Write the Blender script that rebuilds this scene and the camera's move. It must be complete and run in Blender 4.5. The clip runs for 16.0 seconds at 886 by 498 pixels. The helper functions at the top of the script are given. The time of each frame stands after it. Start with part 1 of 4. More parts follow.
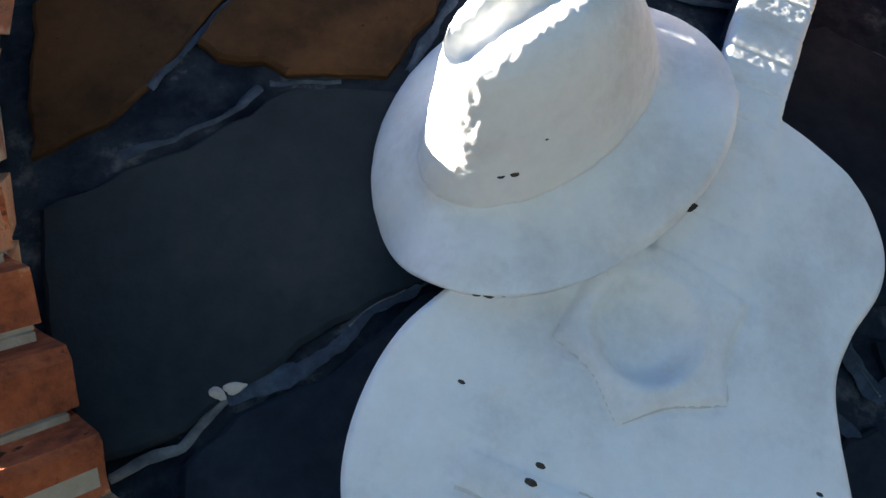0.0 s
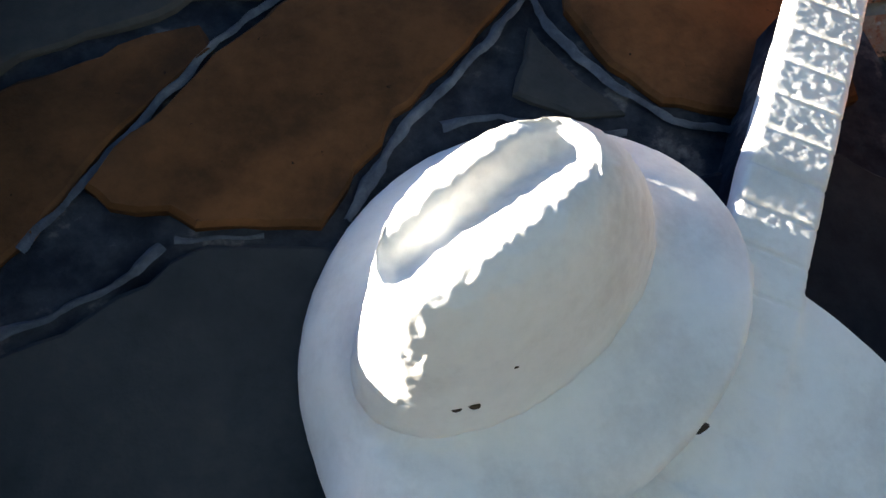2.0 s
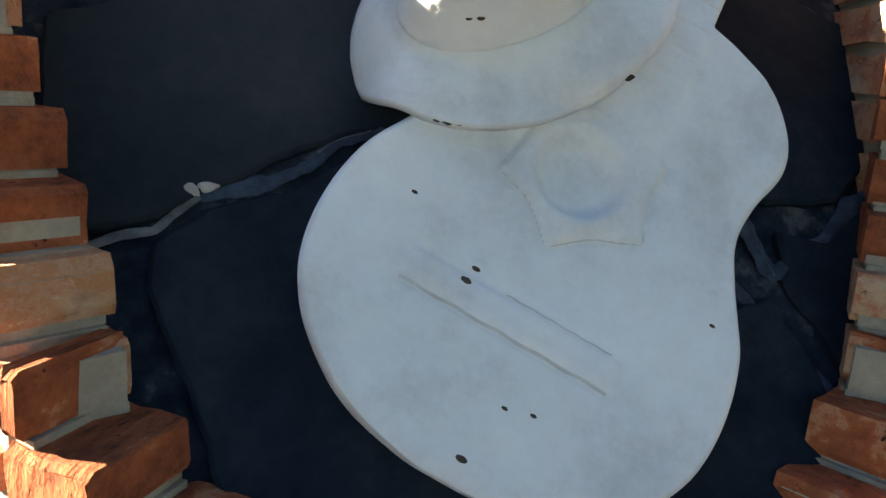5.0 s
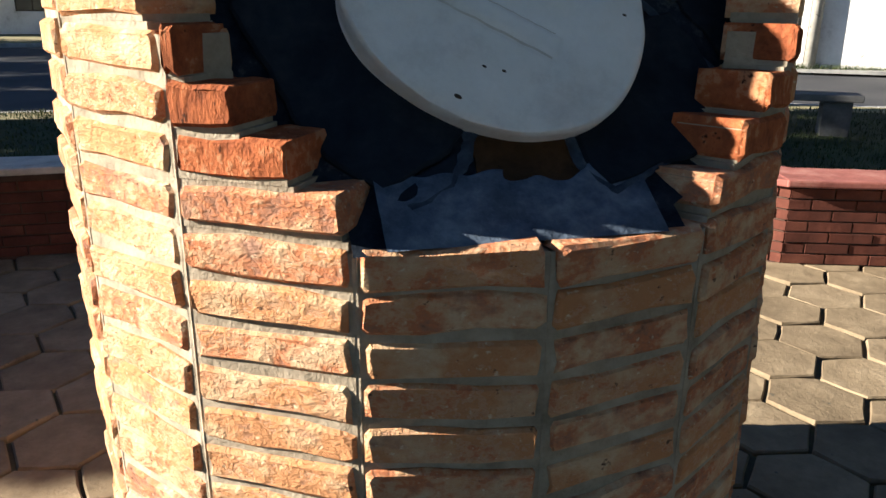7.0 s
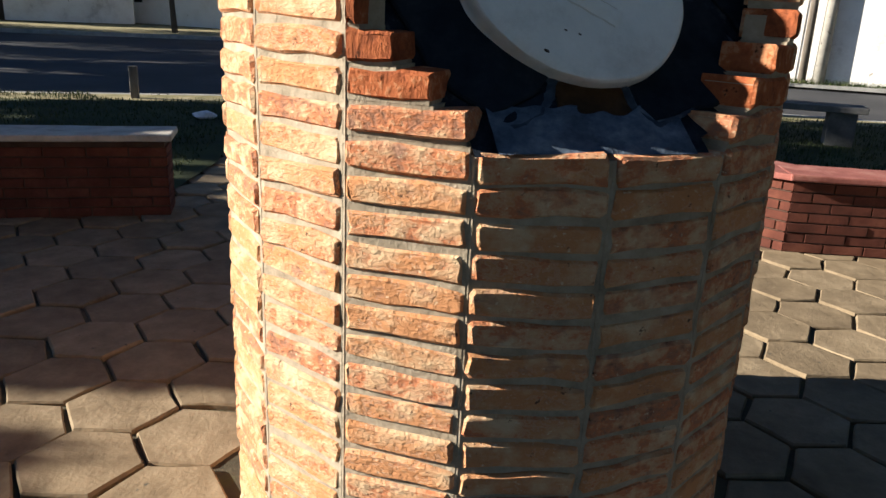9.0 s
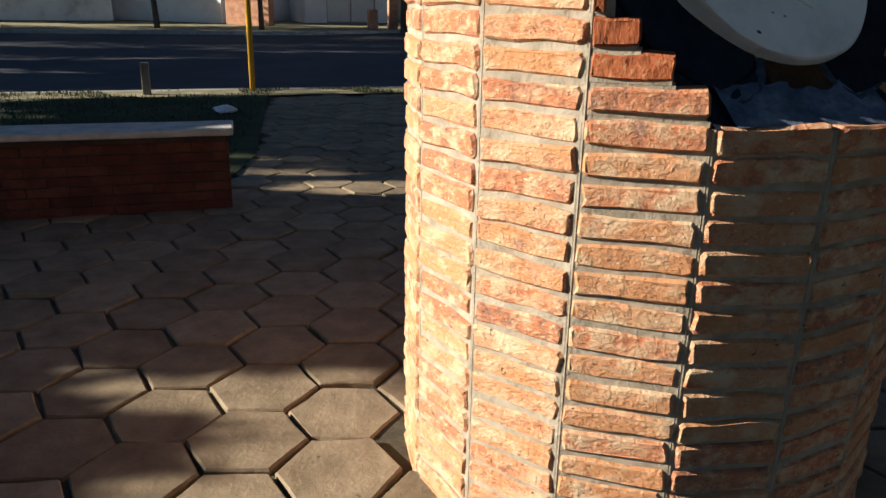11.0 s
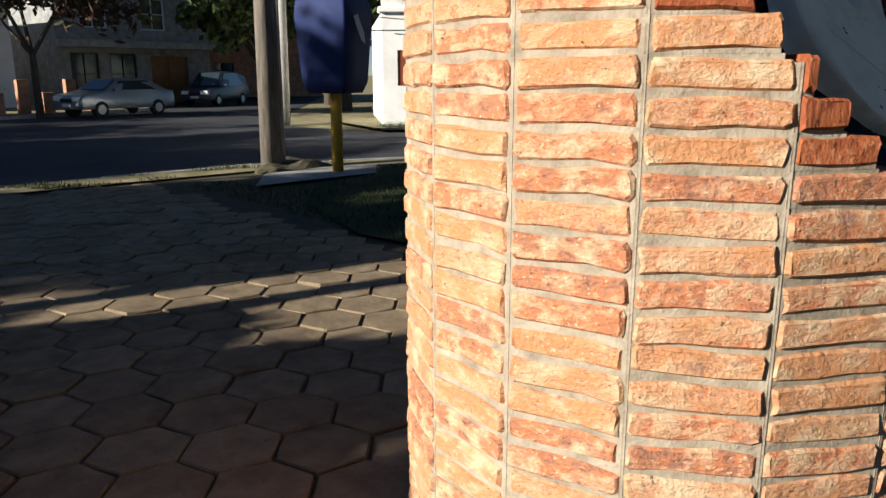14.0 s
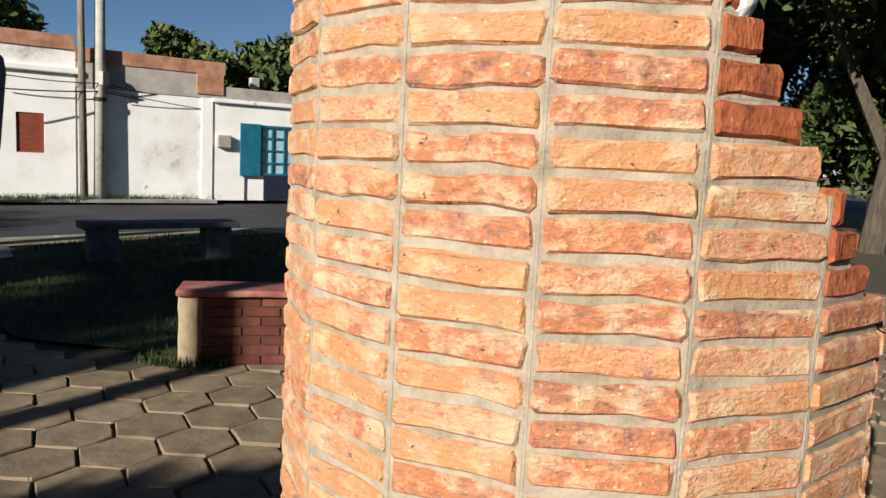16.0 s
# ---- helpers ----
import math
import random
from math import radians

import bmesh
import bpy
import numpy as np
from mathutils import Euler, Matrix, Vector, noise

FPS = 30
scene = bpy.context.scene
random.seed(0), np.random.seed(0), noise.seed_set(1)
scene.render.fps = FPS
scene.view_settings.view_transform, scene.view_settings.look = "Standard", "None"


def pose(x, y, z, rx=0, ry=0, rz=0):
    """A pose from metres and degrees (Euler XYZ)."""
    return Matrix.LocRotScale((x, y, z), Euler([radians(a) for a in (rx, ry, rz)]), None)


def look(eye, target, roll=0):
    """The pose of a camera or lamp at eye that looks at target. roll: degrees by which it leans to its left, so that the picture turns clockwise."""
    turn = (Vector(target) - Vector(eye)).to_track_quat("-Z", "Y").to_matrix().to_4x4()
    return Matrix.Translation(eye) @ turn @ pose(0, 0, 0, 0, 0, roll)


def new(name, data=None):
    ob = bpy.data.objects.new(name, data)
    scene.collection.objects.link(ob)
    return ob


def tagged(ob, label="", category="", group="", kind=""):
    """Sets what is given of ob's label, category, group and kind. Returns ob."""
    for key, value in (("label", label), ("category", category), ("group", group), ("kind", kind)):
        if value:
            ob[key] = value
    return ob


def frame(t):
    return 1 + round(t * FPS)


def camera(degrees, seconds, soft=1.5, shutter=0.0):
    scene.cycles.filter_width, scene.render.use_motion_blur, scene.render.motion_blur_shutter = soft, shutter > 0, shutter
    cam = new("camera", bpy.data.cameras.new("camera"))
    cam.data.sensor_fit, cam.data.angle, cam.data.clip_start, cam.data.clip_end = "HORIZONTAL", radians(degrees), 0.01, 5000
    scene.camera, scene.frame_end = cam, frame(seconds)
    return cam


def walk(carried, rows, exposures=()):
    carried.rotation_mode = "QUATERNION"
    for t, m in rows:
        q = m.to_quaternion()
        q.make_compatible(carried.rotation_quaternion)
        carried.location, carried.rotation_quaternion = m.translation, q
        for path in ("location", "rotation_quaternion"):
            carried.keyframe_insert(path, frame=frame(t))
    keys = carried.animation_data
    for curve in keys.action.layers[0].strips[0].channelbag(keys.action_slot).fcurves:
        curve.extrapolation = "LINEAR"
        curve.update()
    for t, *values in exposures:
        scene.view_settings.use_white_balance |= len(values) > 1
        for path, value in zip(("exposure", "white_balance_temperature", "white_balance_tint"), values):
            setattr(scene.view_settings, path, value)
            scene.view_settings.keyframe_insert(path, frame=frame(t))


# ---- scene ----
cam = camera(61.2, 16.0)
PATH = [
    (0, (-0.236, -1.064, 1.929), (0.057, 0.848, 1.419), -3.0),
    (0.5, (-0.220, -0.979, 2.007), (0.080, 0.900, 1.389), -4.2),
    (1, (-0.198, -0.924, 2.028), (0.118, 0.959, 1.435), -3.9),
    (1.5, (-0.174, -0.883, 2.039), (0.167, 1.016, 1.512), -3.4),
    (2, (-0.168, -0.861, 2.048), (0.200, 1.053, 1.602), -2.8),
    (2.5, (-0.182, -0.857, 2.054), (0.185, 1.074, 1.684), -2.4),
    (3, (-0.202, -0.869, 2.052), (0.161, 1.055, 1.644), -1.8),
    (3.5, (-0.213, -0.916, 1.990), (0.144, 0.996, 1.527), -0.9),
    (4, (-0.222, -0.988, 1.913), (0.154, 0.918, 1.438), 0.6),
    (4.5, (-0.248, -1.090, 1.821), (0.182, 0.812, 1.373), 2.9),
    (5, (-0.267, -1.207, 1.742), (0.159, 0.695, 1.296), 4.3),
    (5.2, (-0.269, -1.260, 1.713), (0.140, 0.644, 1.257), 4.6),
    (7.3, (-0.441, -1.702, 1.496), (0.06, 0.116, 0.83), 0.1),
    (7.5, (-0.473, -1.746, 1.494), (0.042, 0.061, 0.81), 0.4),
    (8, (-0.537, -1.861, 1.483), (-0.022, -0.052, 0.803), 0.9),
    (8.5, (-0.602, -1.966, 1.443), (-0.099, -0.135, 0.815), 1.2),
    (9, (-0.67, -2.03, 1.449), (-0.189, -0.188, 0.835), 2.7),
    (9.5, (-0.778, -2.06, 1.458), (-0.317, -0.206, 0.867), 3.0),
    (10, (-0.918, -2.075, 1.465), (-0.48, -0.22, 0.861), 1.9),
    (10.2, (-0.989, -2.086, 1.463), (-0.549, -0.235, 0.846), 1.5),
    (12.3, (-1.491, -1.689, 1.409), (-0.637, 0.014, 0.799), 3.1),
    (12.5, (-1.518, -1.619, 1.419), (-0.599, 0.066, 0.859), 3.4),
    (13, (-1.661, -1.481, 1.434), (-0.566, 0.128, 0.972), 3.2),
    (13.5, (-1.801, -1.321, 1.452), (-0.579, 0.185, 0.963), 1.0),
    (14, (-1.893, -1.123, 1.444), (-0.577, 0.313, 0.99), -0.1),
    (14.5, (-1.926, -0.925, 1.429), (-0.49, 0.4, 1.001), 0.8),
    (15, (-1.914, -0.723, 1.467), (-0.303, 0.379, 1.032), 1.3),
    (15.5, (-1.947, -0.54, 1.475), (-0.167, 0.322, 1.177), 2.6),
    (16, (-1.989, -0.344, 1.499), (-0.118, 0.32, 1.257), 2.8),
]
EXPOSURES = [
    (0.0, 2.65, 6000, 8), (2.5, 2.6, 6400, 8), (5.2, 2.65, 6700, 8), (7.3, 1.0, 6300, 8), (9.0, 0.75, 6300, 8), (10.2, 0.5, 6300, 8), (12.3, 0.45, 6100, 8), (14.0, 0.2, 6100, 8), (16.0, -0.05, 6100, 8)
]
walk(cam, [(t, look(eye, target, roll)) for t, eye, target, roll in PATH], EXPOSURES)

# ---- light ----
SUN_AZ, SUN_EL = radians(-102), radians(21)
to_sun = Vector((math.sin(SUN_AZ) * math.cos(SUN_EL), -math.cos(SUN_AZ) * math.cos(SUN_EL), math.sin(SUN_EL)))
world = bpy.data.worlds.new("world")
scene.world = world
world.use_nodes = True
wn, wl = world.node_tree.nodes, world.node_tree.links
sky = wn.new("ShaderNodeTexSky")
sky.sky_type, sky.sun_disc = "NISHITA", False
sky.dust_density, sky.ozone_density, sky.altitude = 0.0, 4.0, 1800
sky.sun_elevation, sky.sun_rotation = SUN_EL, math.atan2(to_sun.x, to_sun.y)
wl.new(sky.outputs[0], wn["Background"].inputs[0])
wn["Background"].inputs[1].default_value = 0.062
sun = new("sun", bpy.data.lights.new("sun", "SUN"))
sun.data.energy, sun.data.angle, sun.data.color = 9.0, radians(0.5), (1.0, 0.89, 0.74)
sun.matrix_world = look(to_sun * 60, (0, 0, 0))


# ---- materials ----
def material(name, stops, scale=8.0, rough=0.8, bump=0.3, bump_scale=60.0, detail=6.0, spots=None, metal=0.0, by_piece=0.0, stretch=(1, 1, 1), fine=0.25, spec=0.3, deep=0.012):
    """A weathered surface: colours run through stops by a broad noise, broken by fine grain; spots: (scale, size, colour), or a list of them with a softness."""
    m = bpy.data.materials.new(name)
    m.use_nodes = True
    n, l = m.node_tree.nodes, m.node_tree.links
    out = n["Principled BSDF"]
    co = n.new("ShaderNodeTexCoord")
    mp = n.new("ShaderNodeMapping")
    mp.inputs["Scale"].default_value = stretch
    l.new(co.outputs["Object"], mp.inputs[0])
    info = n.new("ShaderNodeObjectInfo")
    shift = n.new("ShaderNodeVectorMath")
    shift.operation = "MULTIPLY_ADD"
    shift.inputs[1].default_value = (37, 17, 29)
    l.new(info.outputs["Random"], shift.inputs[0])
    l.new(mp.outputs[0], shift.inputs[2])
    big = n.new("ShaderNodeTexNoise")
    big.inputs["Scale"].default_value, big.inputs["Detail"].default_value, big.inputs["Roughness"].default_value = scale, detail, 0.62
    l.new(shift.outputs[0], big.inputs["Vector"])
    grain = n.new("ShaderNodeTexNoise")
    grain.inputs["Scale"].default_value, grain.inputs["Detail"].default_value, grain.inputs["Roughness"].default_value = bump_scale, 5, 0.7
    l.new(shift.outputs[0], grain.inputs["Vector"])
    mix = n.new("ShaderNodeMath")
    mix.operation = "MULTIPLY_ADD"
    mix.inputs[1].default_value = fine
    l.new(grain.outputs[0], mix.inputs[0])
    l.new(big.outputs[0], mix.inputs[2])
    value = mix.outputs[0]
    centre = 0.5 + 0.5 * fine
    if by_piece:
        isl = n.new("ShaderNodeNewGeometry")
        add = n.new("ShaderNodeMath")
        l.new(info.outputs["Random"], add.inputs[0])
        l.new(isl.outputs["Random Per Island"], add.inputs[1])
        fr = n.new("ShaderNodeMath")
        fr.operation = "FRACT"
        l.new(add.outputs[0], fr.inputs[0])
        pc = n.new("ShaderNodeMath")
        pc.operation = "MULTIPLY_ADD"
        pc.inputs[1].default_value = by_piece
        l.new(fr.outputs[0], pc.inputs[0])
        l.new(value, pc.inputs[2])
        value = pc.outputs[0]
        centre += 0.5 * by_piece
    ramp = n.new("ShaderNodeValToRGB")
    width = 0.22 + 0.5 * by_piece
    el = ramp.color_ramp.elements
    for i, c in enumerate(stops):
        at = min(max(centre - width + 2 * width * i / max(1, len(stops) - 1), 0), 1)
        e = el[i] if i < 2 else el.new(at)
        e.position, e.color = at, (*c, 1)
    l.new(value, ramp.inputs[0])
    colour = ramp.outputs[0]
    for sc, size, col, soft in ([(*spots, 0.05)] if isinstance(spots, tuple) else spots or []):
        v = n.new("ShaderNodeTexNoise")
        v.inputs["Scale"].default_value, v.inputs["Detail"].default_value, v.inputs["Roughness"].default_value = sc, 5, 0.6
        l.new(shift.outputs[0], v.inputs["Vector"])
        r2 = n.new("ShaderNodeValToRGB")
        r2.color_ramp.elements[0].position, r2.color_ramp.elements[1].position = size, min(size + soft, 1)
        l.new(v.outputs[0], r2.inputs[0])
        mx = n.new("ShaderNodeMix")
        mx.data_type = "RGBA"
        l.new(r2.outputs[0], mx.inputs[0])
        l.new(colour, mx.inputs[6])
        mx.inputs[7].default_value = (*col, 1)
        colour = mx.outputs[2]
    l.new(colour, out.inputs["Base Color"])
    out.inputs["Roughness"].default_value, out.inputs["Metallic"].default_value = rough, metal
    out.inputs["Specular IOR Level"].default_value = spec
    if bump:
        bp = n.new("ShaderNodeBump")
        bp.inputs["Strength"].default_value, bp.inputs["Distance"].default_value = bump, deep
        l.new(mix.outputs[0], bp.inputs["Height"])
        l.new(bp.outputs[0], out.inputs["Normal"])
    return m


BRICK_STAINS = [(11, 0.49, (0.62, 0.46, 0.30), 0.20), (14, 0.60, (0.33, 0.185, 0.13), 0.12), (70, 0.62, (0.64, 0.50, 0.35), 0.08), (42, 0.655, (0.12, 0.07, 0.045), 0.05)]
BRICK = material("brick_clay", [(0.19, 0.10, 0.068), (0.37, 0.18, 0.115), (0.51, 0.19, 0.09), (0.55, 0.33, 0.20), (0.50, 0.24, 0.14), (0.60, 0.43, 0.29), (0.52, 0.25, 0.12)], 22, 0.92, 1.0, 62, detail=9, spots=BRICK_STAINS, by_piece=0.34, stretch=(1, 1, 1.4), fine=0.6, spec=0.12, deep=0.013)
# Vivid raw clay of the cut bricks, darkened further for shade inside the cut.
CUT_BRICK = material("raw_shaded_cut_brick", [(0.08, 0.03, 0.018), (0.25, 0.075, 0.034), (0.40, 0.125, 0.052), (0.46, 0.21, 0.11)], 18, 0.92, 1.0, 60, detail=9, spots=(30, 0.64, (0.05, 0.02, 0.012)), by_piece=0.2, fine=0.5, spec=0.1)
MORTAR = material("mortar_sand", [(0.21, 0.175, 0.13), (0.33, 0.28, 0.215), (0.43, 0.37, 0.29)], 14, 0.95, 0.9, 120, spec=0.1)
SLATE = material("slate_blue", [(0.011, 0.016, 0.022), (0.023, 0.029, 0.035), (0.042, 0.046, 0.050)], 5, 0.8, 0.35, 40, spec=0.06, by_piece=0.15)
SLATE_DARK = material("slate_black", [(0.008, 0.012, 0.019), (0.015, 0.021, 0.030), (0.030, 0.036, 0.044)], 5, 0.85, 0.35, 40, spec=0.04)
OCHRE = material("slate_ochre", [(0.014, 0.010, 0.008), (0.034, 0.019, 0.010), (0.070, 0.036, 0.017), (0.082, 0.044, 0.022)], 6, 0.65, 0.4, 50, spots=(85, 0.69, (0.004, 0.004, 0.005)), spec=0.06, by_piece=0.1)
JOINT = material("slate_joint", [(0.004, 0.006, 0.011), (0.009, 0.013, 0.022), (0.022, 0.029, 0.041), (0.11, 0.12, 0.13)], 11, 0.9, 0.7, 60, spec=0.05)
MARBLE = material("white_marble", [(0.62, 0.60, 0.58), (0.78, 0.77, 0.75), (0.86, 0.85, 0.83)], 7, 0.6, 0.15, 110, spots=(24, 0.75, (0.50, 0.42, 0.33)), spec=0.35)
GROOVE = material("marble_groove", [(0.55, 0.51, 0.46), (0.70, 0.67, 0.62)], 20, 0.8, 0.4, 90)
SPECK = material("dark_speck", [(0.03, 0.02, 0.015), (0.08, 0.06, 0.04)], 30, 0.9, 0.5, 90)
PAVER = material("paver_concrete", [(0.12, 0.09, 0.058), (0.21, 0.16, 0.104), (0.30, 0.236, 0.158)], 6, 0.92, 0.9, 55, by_piece=0.2, spots=(22, 0.68, (0.09, 0.085, 0.07)), spec=0.15)
EARTH = material("earth_joint", [(0.035, 0.03, 0.02), (0.07, 0.06, 0.04), (0.08, 0.085, 0.035)], 10, 1.0, 0.8, 90)
SOIL = material("dry_verge", [(0.10, 0.10, 0.04), (0.22, 0.19, 0.10), (0.30, 0.26, 0.17)], 2.5, 1.0, 0.9, 40)
# Lawn and blade colours are halved to carry the lawn's deep shade.
LAWN = material("shaded_lawn_soil", [(0.012, 0.018, 0.006), (0.02, 0.032, 0.008), (0.04, 0.05, 0.014)], 1.6, 1.0, 0.9, 50)
BLADE = material("shaded_grass_blade", [(0.015, 0.028, 0.007), (0.028, 0.045, 0.011), (0.07, 0.08, 0.022)], 3, 0.8, 0, 20, by_piece=0.4)
ASPHALT = material("asphalt", [(0.028, 0.03, 0.036), (0.042, 0.044, 0.051), (0.06, 0.061, 0.066)], 0.5, 0.9, 0.5, 30, spec=0.2)
CONCRETE = material("grey_concrete", [(0.16, 0.16, 0.16), (0.26, 0.26, 0.255), (0.36, 0.355, 0.34)], 3, 0.9, 0.5, 40)
# Copy of the grey concrete, darkened because the bench stands in shade.
BENCH = material("shaded_concrete", [(0.05, 0.05, 0.052), (0.10, 0.10, 0.102), (0.16, 0.16, 0.16)], 3, 0.9, 0.5, 40)
CAPSTONE = material("pale_cap", [(0.30, 0.27, 0.23), (0.46, 0.42, 0.37), (0.6, 0.56, 0.5)], 6, 0.85, 0.5, 50)
# Planter brick and red cap colours are darkened to hold the wall's shade.
RED_BRICK = material("shaded_planter_brick", [(0.05, 0.016, 0.011), (0.10, 0.03, 0.02), (0.16, 0.055, 0.035)], 6, 0.9, 0.6, 60, by_piece=0.3)
RED_CAP = material("red_cap", [(0.16, 0.05, 0.04), (0.26, 0.09, 0.075), (0.36, 0.17, 0.14)], 5, 0.8, 0.4, 50)
PLASTER = material("white_plaster", [(0.72, 0.70, 0.67), (0.82, 0.81, 0.79), (0.86, 0.85, 0.83)], 1.3, 0.9, 0.35, 18, spots=(2.2, 0.66, (0.42, 0.40, 0.38)))
WORN = material("worn_plaster", [(0.40, 0.38, 0.36), (0.72, 0.70, 0.68), (0.82, 0.81, 0.79), (0.85, 0.84, 0.82)], 1.1, 0.95, 0.6, 14, spots=(3.1, 0.66, (0.36, 0.33, 0.30)))
GREY_BAND = material("bare_render", [(0.24, 0.22, 0.20), (0.36, 0.33, 0.30), (0.5, 0.45, 0.4)], 1.5, 0.95, 0.6, 16)
# Joint colour darkened so the courses sink away as on a shaded wall.
PLANTER_JOINT = material("shaded_planter_joint", [(0.05, 0.03, 0.022), (0.10, 0.06, 0.045)], 9, 0.95, 0.6, 60)
OCHRE_RENDER = material("ochre_render", [(0.22, 0.16, 0.09), (0.34, 0.26, 0.16), (0.42, 0.33, 0.22)], 9, 0.95, 0.7, 60)
PARAPET = material("parapet_brick", [(0.26, 0.12, 0.07), (0.40, 0.20, 0.12), (0.5, 0.3, 0.2)], 4, 0.95, 0.6, 30)
ROOF_GREY = material("roof_grey", [(0.10, 0.10, 0.11), (0.18, 0.18, 0.19)], 2, 0.9, 0.4, 20)
TEAL = material("teal_paint", [(0.01, 0.10, 0.16), (0.02, 0.17, 0.26)], 4, 0.5, 0.1, 40)
SHUTTER = material("rust_shutter", [(0.20, 0.05, 0.025), (0.32, 0.09, 0.045)], 5, 0.7, 0.2, 40)
DARKWOOD = material("dark_wood", [(0.02, 0.015, 0.012), (0.05, 0.04, 0.03)], 5, 0.7, 0.3, 40)
WOOD = material("varnished_wood", [(0.16, 0.07, 0.025), (0.28, 0.13, 0.05)], 5, 0.5, 0.2, 40, stretch=(6, 6, 0.6))
POLE = material("weathered_pole", [(0.10, 0.085, 0.07), (0.18, 0.155, 0.13), (0.26, 0.23, 0.20)], 6, 0.9, 0.6, 40, stretch=(3, 3, 0.4))
PALE_POLE = material("pale_pole", [(0.30, 0.29, 0.26), (0.46, 0.44, 0.40)], 5, 0.9, 0.4, 40, spots=(6, 0.66, (0.08, 0.08, 0.08)))
YELLOW = material("yellow_paint", [(0.42, 0.22, 0.015), (0.60, 0.34, 0.03)], 7, 0.55, 0.15, 50)
BLUE = material("blue_fibreglass", [(0.004, 0.012, 0.07), (0.008, 0.025, 0.12)], 4, 0.7, 0.05, 40)
STICKER = material("paper_sticker", [(0.55, 0.55, 0.55), (0.7, 0.7, 0.7)], 5, 0.8, 0, 40)
SILVER = material("silver_paint", [(0.22, 0.24, 0.27), (0.28, 0.30, 0.33)], 3, 0.3, 0, 40, metal=0.6)
NAVY = material("navy_paint", [(0.012, 0.017, 0.035), (0.02, 0.028, 0.05)], 3, 0.3, 0, 40, spec=0.6)
TYRE = material("tyre_rubber", [(0.012, 0.012, 0.012), (0.025, 0.025, 0.025)], 8, 0.9, 0.2, 60)
RIM = material("alloy_rim", [(0.35, 0.35, 0.36), (0.45, 0.45, 0.46)], 8, 0.4, 0, 60, metal=0.9)
LAMP = material("lamp_lens", [(0.75, 0.75, 0.74), (0.85, 0.85, 0.84)], 8, 0.15, 0, 60, spec=0.8)
PLATE = material("plate_white", [(0.6, 0.6, 0.58), (0.7, 0.7, 0.68)], 8, 0.5, 0, 60)
PANE = material("window_glass", [(0.02, 0.03, 0.035), (0.03, 0.04, 0.05)], 2, 0.08, 0, 10, spec=0.9)
CURTAIN = material("pale_curtain_pane", [(0.25, 0.42, 0.5), (0.45, 0.62, 0.68)], 4, 0.25, 0, 10, spec=0.8)
BARK = material("bark", [(0.04, 0.03, 0.022), (0.10, 0.08, 0.06)], 7, 0.95, 0.8, 40, stretch=(2, 2, 0.4))
LEAF = material("leaf_green", [(0.02, 0.035, 0.01), (0.045, 0.07, 0.018), (0.09, 0.11, 0.03)], 1.5, 0.75, 0, 20, by_piece=0.5)
LEAF_RED = material("leaf_russet", [(0.03, 0.012, 0.01), (0.07, 0.03, 0.02), (0.06, 0.06, 0.02)], 1.5, 0.75, 0, 20, by_piece=0.5)
CABLE = material("black_cable", [(0.01, 0.01, 0.01), (0.02, 0.02, 0.02)], 8, 0.7, 0, 60)
LITTER = material("white_plastic", [(0.65, 0.66, 0.68), (0.75, 0.76, 0.78)], 8, 0.5, 0, 60)


# ---- helpers of this scene ----
def mesh(name, bm, mat, smooth=False):
    me = bpy.data.meshes.new(name)
    bm.to_mesh(me)
    bm.free()
    me.materials.append(mat)
    if smooth:
        for p in me.polygons:
            p.use_smooth = True
    return me


def part(name, bm, mat, parent=None, label="", smooth=False):
    ob = new(name, mesh(name, bm, mat, smooth))
    ob.parent = parent
    if label:
        tagged(ob, label)
    return ob


def thing(name, at, label, category, group="", kind="", turn=0.0):
    ob = new(name)
    ob.matrix_basis = pose(*at, 0, 0, turn)
    return tagged(ob, label, category, group, kind)


def box(bm, a, b, bevel=0.0, m=None):
    """A box from corner a to corner b, with its edges broken."""
    a, b = Vector(a), Vector(b)
    t = Matrix.Translation((a + b) / 2) @ Matrix.Diagonal((*(b - a), 1))
    got = bmesh.ops.create_cube(bm, size=1, matrix=t)["verts"]
    if bevel:
        es = list({e for v in got for e in v.link_edges})
        got = bmesh.ops.bevel(bm, geom=es, offset=bevel, segments=2, affect="EDGES", profile=0.6)["verts"]
    if m is not None:
        bmesh.ops.transform(bm, matrix=m, verts=[v for v in got])
    return bm


def rod(bm, a, b, r1, r2=None, seg=10):
    a, b = Vector(a), Vector(b)
    d = b - a
    t = Matrix.Translation((a + b) / 2) @ d.to_track_quat("Z", "Y").to_matrix().to_4x4()
    bmesh.ops.create_cone(bm, cap_ends=True, segments=seg, radius1=r1, radius2=r1 if r2 is None else r2, depth=d.length, matrix=t)
    return bm


def B():
    return bmesh.new()


def rough_up(bm, amount, scale, seed=0.0):
    for v in bm.verts:
        v.co += noise.noise_vector(v.co * scale + Vector((seed, seed, seed))) * amount


# ---- ground, street, kerb ----
def sheet(name, corners, z, mat, label, category, kind="structure", wave=0.0):
    bm = B()
    bm.faces.new([bm.verts.new((x, y, z)) for x, y in corners])
    ob = part(name, bm, mat)
    return tagged(ob, label, category, kind=kind)


